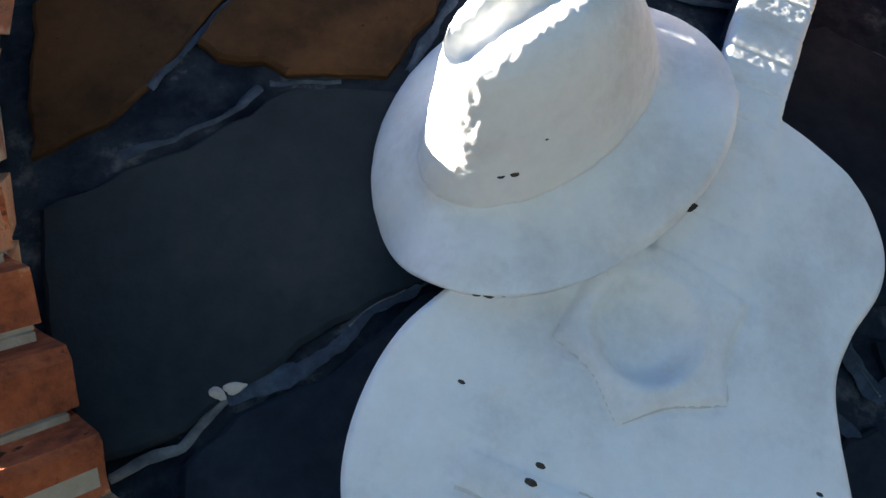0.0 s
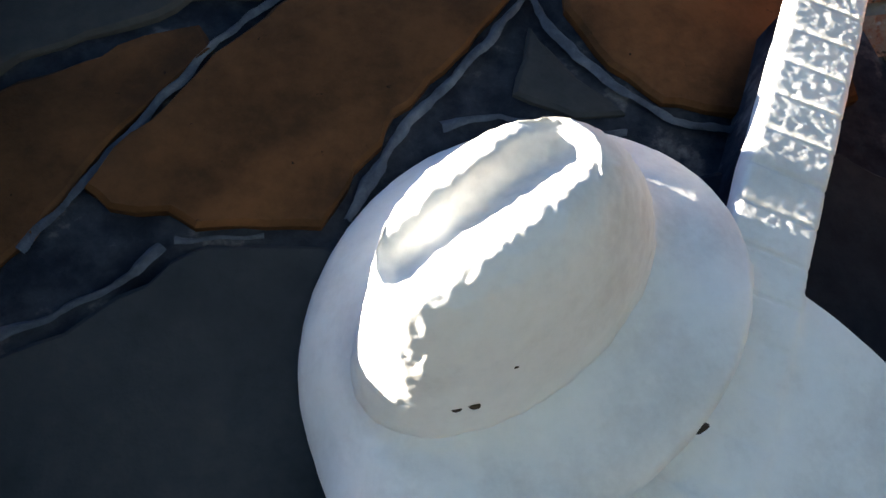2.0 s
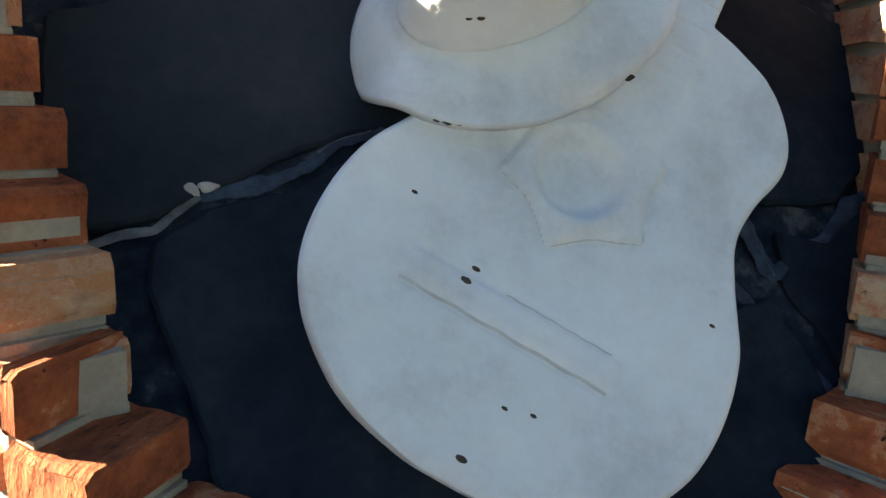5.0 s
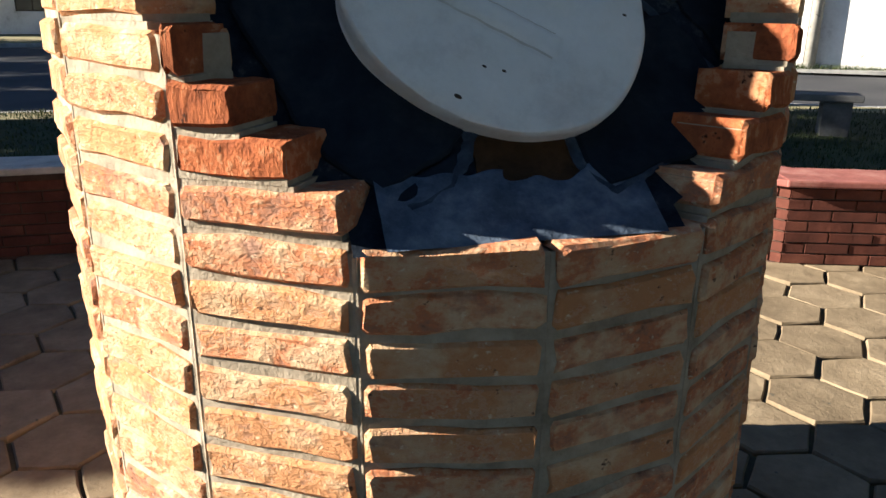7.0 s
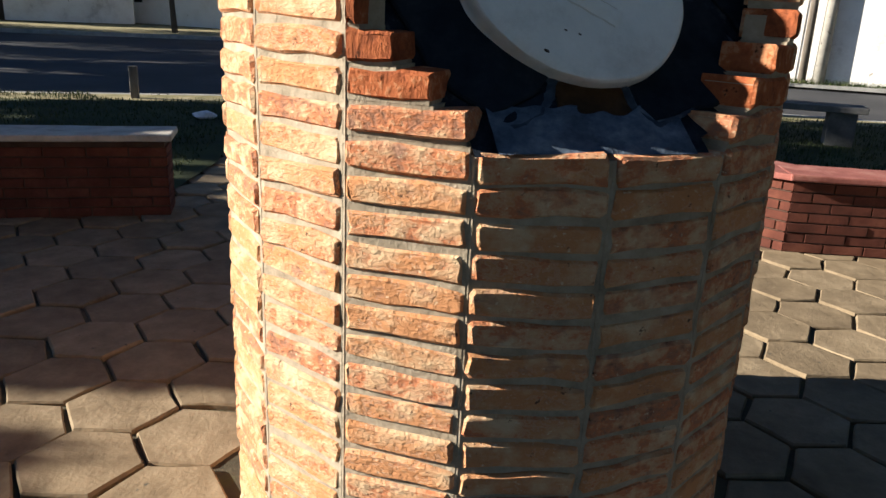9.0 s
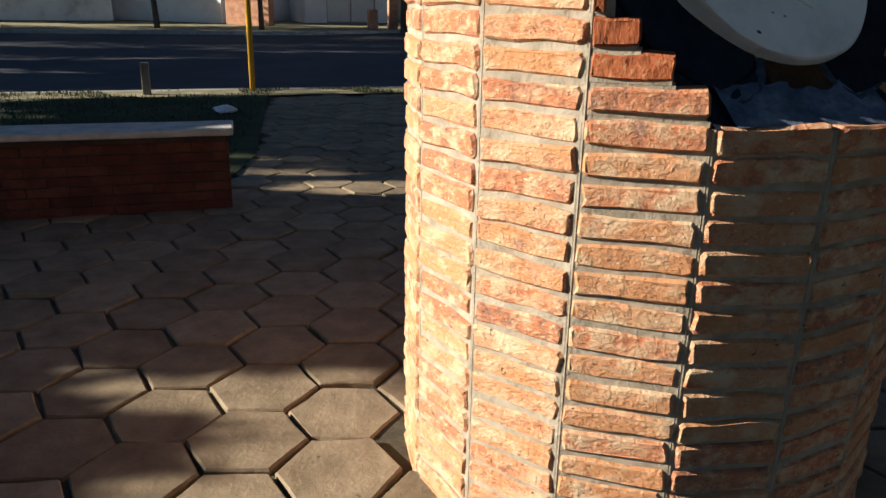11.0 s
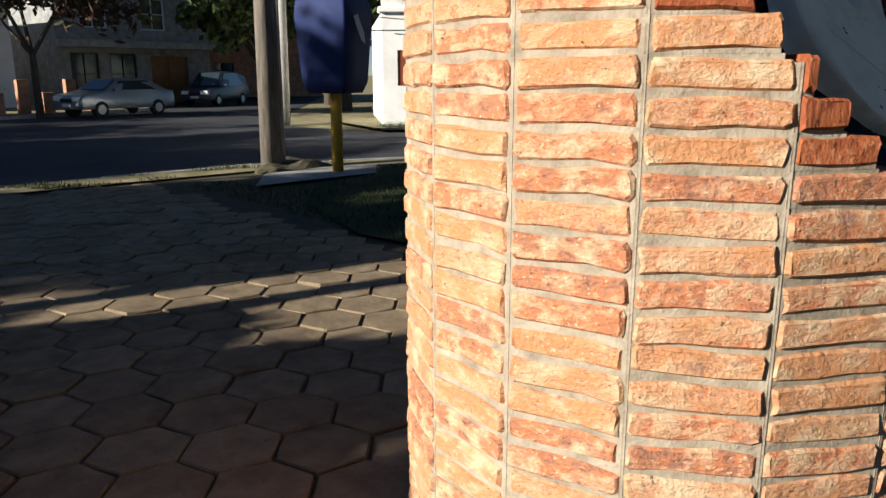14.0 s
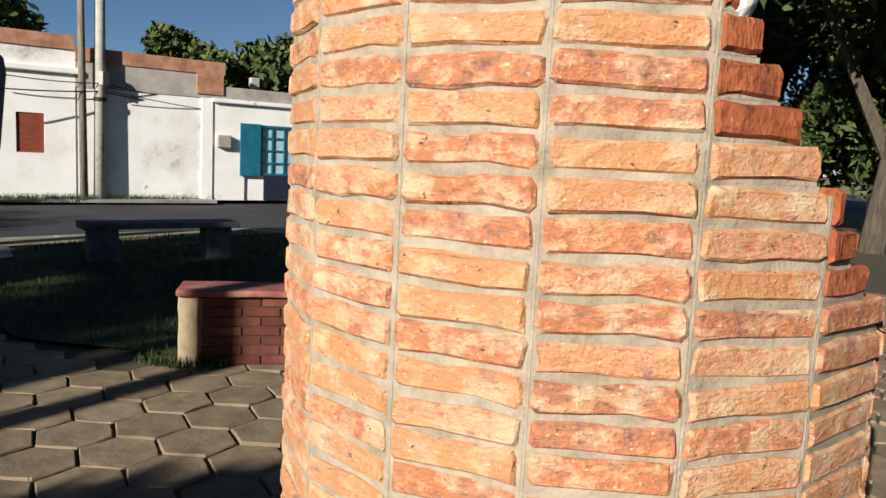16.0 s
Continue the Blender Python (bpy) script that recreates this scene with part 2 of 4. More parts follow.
bm = B()
bmesh.ops.create_grid(bm, x_segments=2, y_segments=2, size=900)
bmesh.ops.translate(bm, vec=(0, 0, -0.16), verts=bm.verts)
tagged(part("ground", bm, SOIL), "dry dirt ground reaching to the horizon", "ground", kind="structure")
sheet("road", [(-120, 10.2), (4.2, 10.2), (8.2, 8.7), (40, -7.5), (80, -20), (80, 5), (19.6, 11.4), (11.2, 15.4), (10.4, 21), (34, 52), (26, 58), (12, 33.2), (2, 28.4), (-120, 40)], -0.13, ASPHALT, "dark grey asphalt street at a junction, shaded", "road")
bm = B()
bm.faces.new([bm.verts.new((x, y, -0.022)) for x, y in ((-14, -14), (26, -14), (22, 1.4), (8.0, 8.4), (4.1, 9.9), (-14, 9.9))])
plaza = tagged(part("pavement", bm, EARTH), "plaza paved with hexagonal concrete pavers over earth joints", "pavement", kind="structure")


def kerb(points, label):
    for i in range(len(points) - 1):
        a, b = Vector((*points[i], 0)), Vector((*points[i + 1], 0))
        d = b - a
        bm = B()
        n_stones = max(1, int(d.length / 1.2))
        for j in range(n_stones):
            box(bm, (j * d.length / n_stones + 0.006, -0.08, -0.16), ((j + 1) * d.length / n_stones - 0.006, 0.08, 0.01 + random.uniform(-0.008, 0.008)), 0.015)
        ob = part("kerb", bm, CONCRETE)
        ob.matrix_basis = Matrix.Translation(a) @ Matrix.Rotation(math.atan2(d.y, d.x), 4, "Z")
        tagged(ob, label, "kerb", kind="structure")


kerb([(-14, 10.1), (4.15, 10.1), (8.1, 8.6), (22.1, 1.5)], "worn concrete kerb along the street edge")
kerb([(-60, 34.2), (1.5, 28.2), (11.6, 33.0)], "far kerb of the shaded street")
sheet("verge", [(-14, 9.3), (2.6, 9.3), (4.0, 9.25), (8.0, 7.7), (22, 0.9), (22, 1.42), (8.0, 8.5), (4.1, 10.02), (-14, 10.02)], 0.012, SOIL, "dry trodden dirt verge beside the kerb", "verge")
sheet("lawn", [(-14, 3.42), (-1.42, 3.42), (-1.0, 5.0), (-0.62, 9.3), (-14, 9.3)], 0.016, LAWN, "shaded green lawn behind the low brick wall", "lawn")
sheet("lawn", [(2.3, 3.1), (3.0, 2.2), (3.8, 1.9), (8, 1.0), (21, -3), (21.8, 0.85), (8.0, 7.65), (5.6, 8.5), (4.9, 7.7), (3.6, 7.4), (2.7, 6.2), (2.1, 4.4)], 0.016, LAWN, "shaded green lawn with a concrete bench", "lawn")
sheet("concrete_pad", [(2.9, 7.75), (4.9, 7.75), (5.5, 8.55), (4.6, 8.95), (3.6, 8.75)], 0.022, CONCRETE, "thin grey concrete pad under the telephone post", "pad")
sheet("sidewalk", [(10.9, 15.6), (19.6, 11.6), (22, 16), (12.5, 21)], 0.0, SOIL, "earthen footway in front of the white house", "sidewalk")


def tufts(name, count, region, seed, tall, label):
    rng = random.Random(seed)
    verts, faces = [], []
    while count:
        x, y = rng.uniform(*region[0]), rng.uniform(*region[1])
        if not region[2](x, y):
            continue
        count -= 1
        a, h, w = rng.uniform(0, 6.28), tall * rng.uniform(0.4, 1.2), rng.uniform(0.004, 0.009)
        lean = rng.uniform(0.1, 0.7) * h
        c, s_ = math.cos(a), math.sin(a)
        i = len(verts)
        verts += [(x - w * s_, y + w * c, 0.01), (x + w * s_, y - w * c, 0.01), (x + lean * c, y + lean * s_, h)]
        faces.append((i, i + 1, i + 2))
    me = bpy.data.meshes.new(name)
    me.from_pydata(verts, [], faces)
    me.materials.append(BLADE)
    tagged(new(name, me), label, "grass", kind="stuff")


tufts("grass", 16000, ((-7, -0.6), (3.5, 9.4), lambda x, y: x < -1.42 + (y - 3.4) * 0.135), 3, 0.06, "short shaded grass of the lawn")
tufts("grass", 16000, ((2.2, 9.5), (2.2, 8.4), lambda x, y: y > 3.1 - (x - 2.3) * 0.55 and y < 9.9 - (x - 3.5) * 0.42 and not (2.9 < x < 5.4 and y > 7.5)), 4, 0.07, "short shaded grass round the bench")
tufts("grass", 2500, ((-6, 8), (9.3, 10.0), lambda x, y: y < 10 - max(0, x - 4) * 0.42 and noise.noise(Vector((x, y, 3))) > 0.0), 5, 0.07, "dry weeds along the kerb")
tufts("weeds", 500, ((2.0, 3.2), (2.7, 3.3), lambda x, y: abs(y - 2.98 + (x - 2.13) * 1.3) < 0.2), 6, 0.08, "weeds at the foot of the low wall")
tufts("grass", 4000, ((11.2, 19.4), (11.6, 16.2), lambda x, y: abs(y - 15.55 + (x - 11.4) * 0.49) < 0.35), 8, 0.16, "grass strip at the foot of the white house")


# ---- low planter walls ----
def planter_wall(name, points, height, depth, cap_mat, label):
    w = thing(name, (*points[0], 0), label, "planter wall")
    for i in range(len(points) - 1):
        a, b = Vector((*points[i], 0)), Vector((*points[i + 1], 0))
        d = b - a
        m = Matrix.Translation(a - Vector((*points[0], 0))) @ Matrix.Rotation(math.atan2(d.y, d.x), 4, "Z")
        bm = B()
        box(bm, (0.012, 0.012, -0.03), (d.length - 0.012, depth - 0.012, height - 0.02))
        bmesh.ops.transform(bm, matrix=m, verts=bm.verts)
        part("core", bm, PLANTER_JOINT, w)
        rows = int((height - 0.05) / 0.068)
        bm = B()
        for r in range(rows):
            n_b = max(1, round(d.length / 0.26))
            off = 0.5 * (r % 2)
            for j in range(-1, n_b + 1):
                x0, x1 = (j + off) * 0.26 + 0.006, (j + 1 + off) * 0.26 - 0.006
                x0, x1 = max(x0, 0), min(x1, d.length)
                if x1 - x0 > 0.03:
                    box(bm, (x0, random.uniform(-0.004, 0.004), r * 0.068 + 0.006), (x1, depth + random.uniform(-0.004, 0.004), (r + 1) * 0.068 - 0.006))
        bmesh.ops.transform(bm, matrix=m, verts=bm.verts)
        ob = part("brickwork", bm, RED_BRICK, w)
        ob["kind"] = "stuff"
        bm = B()
        box(bm, (-0.04, -0.05, height - 0.045), (d.length + (0.04 if i == len(points) - 2 else -0.01), depth + 0.04, height), 0.012)
        bmesh.ops.subdivide_edges(bm, edges=[e for e in bm.edges if e.calc_length() > 0.5], cuts=14, use_grid_fill=True)
        rough_up(bm, 0.006, 4)
        bmesh.ops.transform(bm, matrix=m, verts=bm.verts)
        part("cap", bm, cap_mat, w, "worn flat coping")
    return w


planter_wall("planter_wall", [(-4.6, 3.27), (-1.24, 3.24)], 0.56, 0.32, CAPSTONE, "low red brick seat wall, darkened for shade, with a pale worn coping")
planter_wall("planter_wall", [(2.13, 2.97), (2.72, 2.03), (3.9, 1.62), (6.5, 0.9)], 0.53, 0.30, RED_CAP, "low red brick seat wall, darkened for shade, with a red coping")
seat_wall = bpy.context.scene.objects.get("planter_wall.001")
if seat_wall:
    bm = box(B(), (-0.03, -0.012, -0.03), (0.10, 0.312, 0.484), 0.012)
    bmesh.ops.subdivide_edges(bm, edges=[e for e in bm.edges if e.calc_length() > 0.2], cuts=6, use_grid_fill=True)
    rough_up(bm, 0.008, 14)
    bmesh.ops.transform(bm, matrix=Matrix.Rotation(math.atan2(-0.94, 0.59), 4, "Z"), verts=bm.verts)
    part("end_pier", bm, OCHRE_RENDER, seat_wall, "crumbling ochre cement render on the wall's end")


# ---- bench ----
bench = thing("bench", (5.9, 6.35, 0.016), "grey concrete slab bench on two block legs standing on the lawn", "bench", turn=-33)
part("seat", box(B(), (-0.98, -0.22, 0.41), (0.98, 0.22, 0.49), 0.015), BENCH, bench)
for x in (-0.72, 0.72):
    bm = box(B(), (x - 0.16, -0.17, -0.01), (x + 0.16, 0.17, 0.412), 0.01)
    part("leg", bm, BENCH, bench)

# ---- posts and poles ----
post = thing("telephone_booth", (4.57, 8.27, 0.02), "blue hooded street telephone booth on a yellow post", "phone booth", turn=-65)
part("post", rod(B(), (0, 0, 0), (0, 0, 1.5), 0.085, 0.085, 16), YELLOW, post, "chipped yellow steel post", True)
bm = B()
rings = []
for half, deep, z in ((0.30, 0.28, 1.16), (0.36, 0.34, 1.32), (0.42, 0.40, 2.25), (0.40, 0.38, 2.46), (0.28, 0.27, 2.54)):
    rings.append([bm.verts.new(q) for q in ((-half, deep, z), (-half, -deep, z), (half, -deep, z), (half, deep, z))])
for r0, r1 in zip(rings, rings[1:]):
    for k in range(3):
        bm.faces.new((r0[k], r0[k + 1], r1[k + 1], r1[k]))
bm.faces.new(rings[-1])
bmesh.ops.bevel(bm, geom=[e for e in bm.edges if len(e.link_faces) == 2], offset=0.035, segments=3, affect="EDGES", profile=0.5)
hood = part("hood", bm, BLUE, post, "deep blue angular fibreglass hood", True)
hood.modifiers.new("thick", "SOLIDIFY").thickness = 0.03
bm = box(B(), (-0.13, -0.02, 1.45), (0.13, 0.13, 1.95), 0.02)
part("telephone", bm, DARKWOOD, post, "dark telephone set under the hood")
bm = B()
bm.faces.new([bm.verts.new((0.446, y, z)) for y, z in ((-0.20, 2.22), (-0.08, 2.26), (0.10, 2.02), (0.14, 1.86), (0.02, 1.90), (-0.10, 2.06))])
part("sticker", bm, STICKER, post, "torn pale paper sticker")

pole = thing("utility_pole", (4.04, 9.3, 0), "thick weathered wooden utility pole beside the kerb", "pole")
bm = rod(B(), (0, 0, -0.05), (0.05, 0.04, 8.5), 0.17, 0.12, 14)
part("shaft", bm, POLE, pole, smooth=True)
bm = rod(B(), (0.2, -0.02, 0), (0.22, 0.02, 4.2), 0.035, 0.035, 8)
part("conduit", bm, PALE_POLE, pole, "grey conduit strapped to the pole", True)
bm = B()
bmesh.ops.create_icosphere(bm, subdivisions=3, radius=0.5, matrix=Matrix.Diagonal((1.3, 0.9, 0.3, 1)))
rough_up(bm, 0.1, 3)
mound = part("earth_mound", bm, EARTH)
mound.location = (4.35, 9.2, -0.02)
tagged(mound, "low mound of dark earth and weeds at the pole's foot", "mound")

sp = thing("sign_post", (-0.82, 9.86, 0), "thin tall yellow steel post by the kerb", "post")
part("shaft", rod(B(), (0, 0, -0.02), (0.02, 0, 3.6), 0.042, 0.042, 10), YELLOW, sp, smooth=True)
bol = thing("bollard", (-2.3, 9.6, 0), "short weathered grey post at the lawn's edge", "bollard")
part("shaft", box(B(), (-0.055, -0.055, -0.02), (0.055, 0.055, 0.46), 0.012), POLE, bol)

bm = B()
bmesh.ops.create_icosphere(bm, subdivisions=2, radius=0.12, matrix=Matrix.Diagonal((1.25, 0.8, 0.45, 1)))
rough_up(bm, 0.05, 9)
lit = part("litter_bag", bm, LITTER)
lit.location = (-1.25, 7.65, 0.05)
tagged(lit, "crumpled white plastic bag lying on the lawn", "litter")


# ---- houses ----
def window(parent, x, z, w, h, frame_mat, pane_mat, bars=(1, 1), y=-0.0, name="window"):
    bm = B()
    t = 0.06
    loops = []
    for yy, inset in ((y + 0.07, 0.0), (y - 0.03, 0.0), (y - 0.03, t), (y + 0.07, t)):
        loops.append([bm.verts.new(q) for q in ((x + inset, yy, z + inset), (x + w - inset, yy, z + inset), (x + w - inset, yy, z + h - inset), (x + inset, yy, z + h - inset))])
    for k in range(4):
        l0, l1 = loops[k], loops[(k + 1) % 4]
        for i in range(4):
            bm.faces.new((l0[i], l0[(i + 1) % 4], l1[(i + 1) % 4], l1[i]))
    bmesh.ops.recalc_face_normals(bm, faces=bm.faces)
    wob = part(name, bm, frame_mat, parent)
    for i in range(1, bars[0]):
        xx = x + w * i / bars[0]
        part("bar", box(B(), (xx - 0.02, y - 0.015, z + t), (xx + 0.02, y + 0.03, z + h - t)), frame_mat, wob)
    for i in range(1, bars[1]):
        zz = z + h * i / bars[1]
        part("bar", box(B(), (x + t, y - 0.012, zz - 0.02), (x + w - t, y + 0.028, zz + 0.02)), frame_mat, wob)
    part("pane", box(B(), (x + t, y + 0.035, z + t), (x + w - t, y + 0.05, z + h - t)), pane_mat, wob)
    return wob


def wall_with_holes(bm, x0, x1, z0, z1, y0, y1, holes):
    """A wall in the xz plane from y0 to y1, pierced by holes (x, z, w, h), built of boxes round them."""
    xs = sorted({x0, x1, *[h[0] for h in holes], *[h[0] + h[2] for h in holes]})
    for a, b in zip(xs, xs[1:]):
        mid = (a + b) / 2
        zs = [z0]
        for h in sorted((h for h in holes if h[0] < mid < h[0] + h[2]), key=lambda h: h[1]):
            zs += [h[1], h[1] + h[3]]
        zs.append(z1)
        for c, d in zip(zs[::2], zs[1::2]):
            if d - c > 0.005:
                box(bm, (a, y0, c), (b, y1, d))


# white corner house: local x runs along the street front, y into the house
house = thing("corner_house", (11.55, 16.05, -0.02), "single-storey white plastered corner house with peeling paint and brick parapet", "house", turn=-35)
bm = B()
wall_with_holes(bm, 0, 1.75, 0, 3.15, 0, 0.3, [(0.42, 1.15, 0.62, 0.98)])
part("wall", bm, PLASTER, house, "clean white plaster wall of the corner")
bm = B()
wall_with_holes(bm, 1.75, 5.25, 0, 2.85, 0.02, 0.32, [])
part("wall", bm, WORN, house, "white plaster wall with peeling stained paint")
bm = box(B(), (0.0, 0.3, 0), (0.3, 7, 3.15))
part("wall", bm, PLASTER, house, "white side wall")
part("cornice", box(B(), (-0.1, -0.1, 3.15), (1.85, 0.45, 3.3), 0.03), PLASTER, house, "white moulded cornice")
part("upper_wall", box(B(), (0.0, 0.02, 3.3), (1.75, 0.3, 3.75)), WORN, house, "stained upper wall band")
part("upper_wall", box(B(), (1.75, 0.0, 2.85), (5.25, 0.3, 3.5)), GREY_BAND, house, "bare grey render band")
part("parapet", box(B(), (-0.03, -0.02, 3.75), (1.75, 0.3, 4.1), 0.01), PARAPET, house, "weathered brick parapet")
part("parapet", box(B(), (1.75, -0.03, 3.5), (5.6, 0.3, 3.85), 0.01), PARAPET, house, "weathered brick parapet")
part("parapet_end", box(B(), (4.8, -0.04, 2.95), (5.55, 0.31, 3.5), 0.01), PARAPET, house, "exposed brick at the parapet's end")
part("roof", box(B(), (0.3, 0.3, 3.2), (5.25, 7, 3.3)), ROOF_GREY, house)
part("pier", box(B(), (4.95, -0.03, 0), (5.25, 0.02, 2.85)), PLASTER, house)
sh = part("shutter", box(B(), (0.42, 0.05, 1.15), (1.04, 0.09, 2.13)), SHUTTER, house, "closed rust-red roller shutter")
for i in range(14):
    part("slat", box(B(), (0.43, 0.035, 1.16 + i * 0.069), (1.03, 0.05, 1.215 + i * 0.069)), SHUTTER, sh)
part("grass_step", box(B(), (-0.1, -0.5, -0.05), (5.25, -0.0, 0.03)), CONCRETE, house, "narrow concrete step along the wall")

nb = thing("blue_door_house", (11.55 + 5.25 * math.cos(radians(-35)), 16.05 + 5.25 * math.sin(radians(-35)), -0.02), "low white plastered house with teal shutters and dark door", "house", turn=-35)
bm = B()
wall_with_holes(bm, 0, 9, 0, 2.75, 0, 0.3, [(0.95, 0.0, 1.9, 2.15)])
part("wall", bm, PLASTER, nb)
part("cornice", box(B(), (-0.02, -0.1, 2.75), (9, 0.35, 2.86), 0.02), PLASTER, nb)
part("roof_edge", box(B(), (0, 0.0, 2.86), (9, 0.4, 3.2), 0.01), GREY_BAND, nb, "stained grey roof edge")
part("roof", box(B(), (0, 0.4, 3.0), (9, 7, 3.12)), ROOF_GREY, nb)
part("chimney", box(B(), (1.35, 0.6, 3.1), (1.6, 0.85, 3.6), 0.02), GREY_BAND, nb)
part("panel", box(B(), (0.95, 0.05, 0.0), (2.85, 0.2, 0.72)), PLASTER, nb)
part("door_panel", box(B(), (1.55, 0.0, 0.02), (2.4, 0.07, 0.76), 0.01), NAVY, nb, "dark navy lower door leaf")
part("shutter", box(B(), (0.8, -0.06, 0.72), (1.42, -0.01, 2.22), 0.01), TEAL, nb, "teal wooden shutter folded open")
part("shutter", box(B(), (2.55, -0.06, 0.72), (3.15, -0.01, 2.22), 0.01), TEAL, nb, "teal wooden shutter folded open")
window(nb, 1.42, 0.74, 1.13, 1.46, TEAL, CURTAIN, (3, 4), 0.02)
part("meter_box", box(B(), (0.12, -0.14, 1.5), (0.5, 0.0, 1.85), 0.02), GREY_BAND, nb, "grey meter box on the wall")

for name, at, h, lean, mat, rad, lab in (("street_pole", (13.35, 14.62, 0), 8.5, 0.05, PALE_POLE, 0.15, "round pale concrete pole with faded writing-like marks and strapped cables"), ("street_pole", (13.0, 14.8, 0), 8.0, -0.1, POLE, 0.10, "slim weathered wooden pole beside the concrete pole"), ("street_pole", (11.0, 20.5, 0), 7.5, 0.1, PALE_POLE, 0.16, "whitewashed round pole across the street")):
    p = thing(name, at, lab, "pole", "poles across the street")
    part("shaft", rod(B(), (0, 0, -0.15), (lean, 0, h), rad, rad * 0.75, 12), mat, p, smooth=True)
    if rad == 0.15:
        part("bracket", box(B(), (-0.12, -0.22, 2.9), (0.12, 0.0, 3.25), 0.02), GREY_BAND, p)
        part("collar", rod(B(), (0.018, 0, 2.5), (0.02, 0, 2.6), 0.165, 0.165, 12), CABLE, p)


def cable(points, sag, r=0.012):
    bm = B()
    for a, b in zip(points, points[1:]):
        a, b = Vector(a), Vector(b)
        prev = None
        for i in range(13):
            f = i / 12
            q = a.lerp(b, f) - Vector((0, 0, sag * 4 * f * (1 - f)))
            if prev is not None:
                rod(bm, prev, q, r, r, 5)
            prev = q
    ob = part("overhead_cable", bm, CABLE)
    return tagged(ob, "thin black sagging cable strung between poles and walls", "cable", "street cables")


cable([(10.4, 15.9, 2.62), (13.3, 14.55, 2.75), (17.2, 12.95, 2.5), (24, 9.6, 2.55)], 0.06, 0.018)
cable([(10.6, 16.1, 3.05), (13.3, 14.5, 2.95), (17.0, 12.9, 2.75)], 0.09, 0.014)
cable([(13.3, 14.45, 2.8), (16.6, 12.7, 2.45), (17.05, 12.85, 1.8)], 0.05, 0.012)
cable([(13.4, 14.6, 7.2), (30, 4, 5.6)], 0.5, 0.014)
cable([(13.4, 14.6, 7.8), (32, 6, 6.5)], 0.5, 0.014)
cable([(17.1, 12.85, 2.5), (17.4, 12.7, 1.8)], 0.0, 0.012)


def far_house(at, turn, w, h, depth, wall_mat, label, openings, roof_mat=ROOF_GREY, band=None, fence=False):
    f = thing("street_house", at, label, "house", "houses along the far street", turn=turn)
    bm = B()
    wall_with_holes(bm, 0, w, 0, h, 0, 0.3, [o[:4] for o in openings])
    part("wall", bm, wall_mat, f)
    part("side_wall", box(B(), (0, 0.3, 0), (0.3, depth, h)), wall_mat, f)
    part("side_wall", box(B(), (w - 0.3, 0.3, 0), (w, depth, h)), wall_mat, f)
    part("back_wall", box(B(), (0.3, depth - 0.3, 0), (w - 0.3, depth, h)), wall_mat, f)
    part("roof", box(B(), (-0.2, -0.35, h), (w + 0.2, depth + 0.2, h + 0.22), 0.03), roof_mat, f)
    for x, z, ww, hh, fm, pm in openings:
        window(f, x, z, ww, hh, fm, pm, (2, 2), 0.1)
    if band:
        part("band", box(B(), (0, -0.9, band - 0.35), (w, -0.0, band), 0.03), CONCRETE, f, "projecting concrete canopy")
    return f


far_house((2.9, 37.2, 0), 9, 4.6, 4.4, 8, PLASTER, "white rendered garage wall with a pale door behind trees", [(1.1, 0.0, 2.6, 2.3, CONCRETE, PLATE)])
far_house((9.4, 38.2, 0), 9, 8.4, 6.2, 9, CONCRETE, "two-storey grey shop house with pillars and wooden door", [(0.6, 0.5, 1.4, 2.0, DARKWOOD, PANE), (2.6, 0.5, 1.4, 2.0, DARKWOOD, PANE), (4.8, 0.0, 2.2, 2.4, WOOD, WOOD), (1.2, 3.7, 1.4, 1.6, PLASTER, PANE), (4.4, 3.7, 1.4, 1.6, PLASTER, PANE)], band=3.1)
far_house((-7.0, 40.5, 0), -38, 7.5, 3.9, 8, PLASTER, "low bright white house in the sun", [(0.5, 1.0, 1.0, 1.3, DARKWOOD, PANE)])
gw = thing("garden_wall", (-0.85, 35.3, -0.02), "low sunlit brick garden wall with a pale cap", "wall", turn=-38)
part("body", box(B(), (0.0, -0.1, 0.0), (2.0, 0.1, 1.1), 0.01), PARAPET, gw)
part("cap", box(B(), (-0.02, -0.14, 1.1), (2.0, 0.14, 1.18), 0.015), CAPSTONE, gw, "pale cement cap")
part("pillar", box(B(), (2.0, -0.2, 0.0), (2.4, 0.2, 1.75), 0.015), PARAPET, gw, "square brick gate pillar")
part("pillar_cap", box(B(), (1.96, -0.24, 1.75), (2.44, 0.24, 1.83), 0.02), CAPSTONE, gw, "pale cement cap")
far_house((-16.5, 37.0, 0), 6, 10.5, 3.6, 8, WORN, "low pale house with a dark garage opening", [(2.0, 0.0, 3.0, 2.4, DARKWOOD, DARKWOOD), (6.5, 1.0, 1.4, 1.2, DARKWOOD, PANE)])
far_house((19.0, 45.0, 0), -8, 9, 4.2, 8, PARAPET, "brick-red house in the shade of trees", [(1.5, 0.9, 1.3, 1.3, DARKWOOD, PANE), (5, 0.0, 1.0, 2.1, DARKWOOD, WOOD)])
far_house((-32, 40.0, 0), 6, 13, 4.0, 8, PLASTER, "pale rendered house at the street's far end", [(3.0, 1.0, 1.2, 1.3, DARKWOOD, PANE)])
for i in range(5):
    gp = thing("gate_pillar", (5.2 + i * 0.95, 31.6 + i * 0.25, -0.02), "brick gate pillar of a front garden", "pillar", "garden pillars")
    part("shaft", box(B(), (-0.2, -0.2, 0), (0.2, 0.2, 1.3 if i % 2 else 0.8), 0.01), PARAPET, gp)
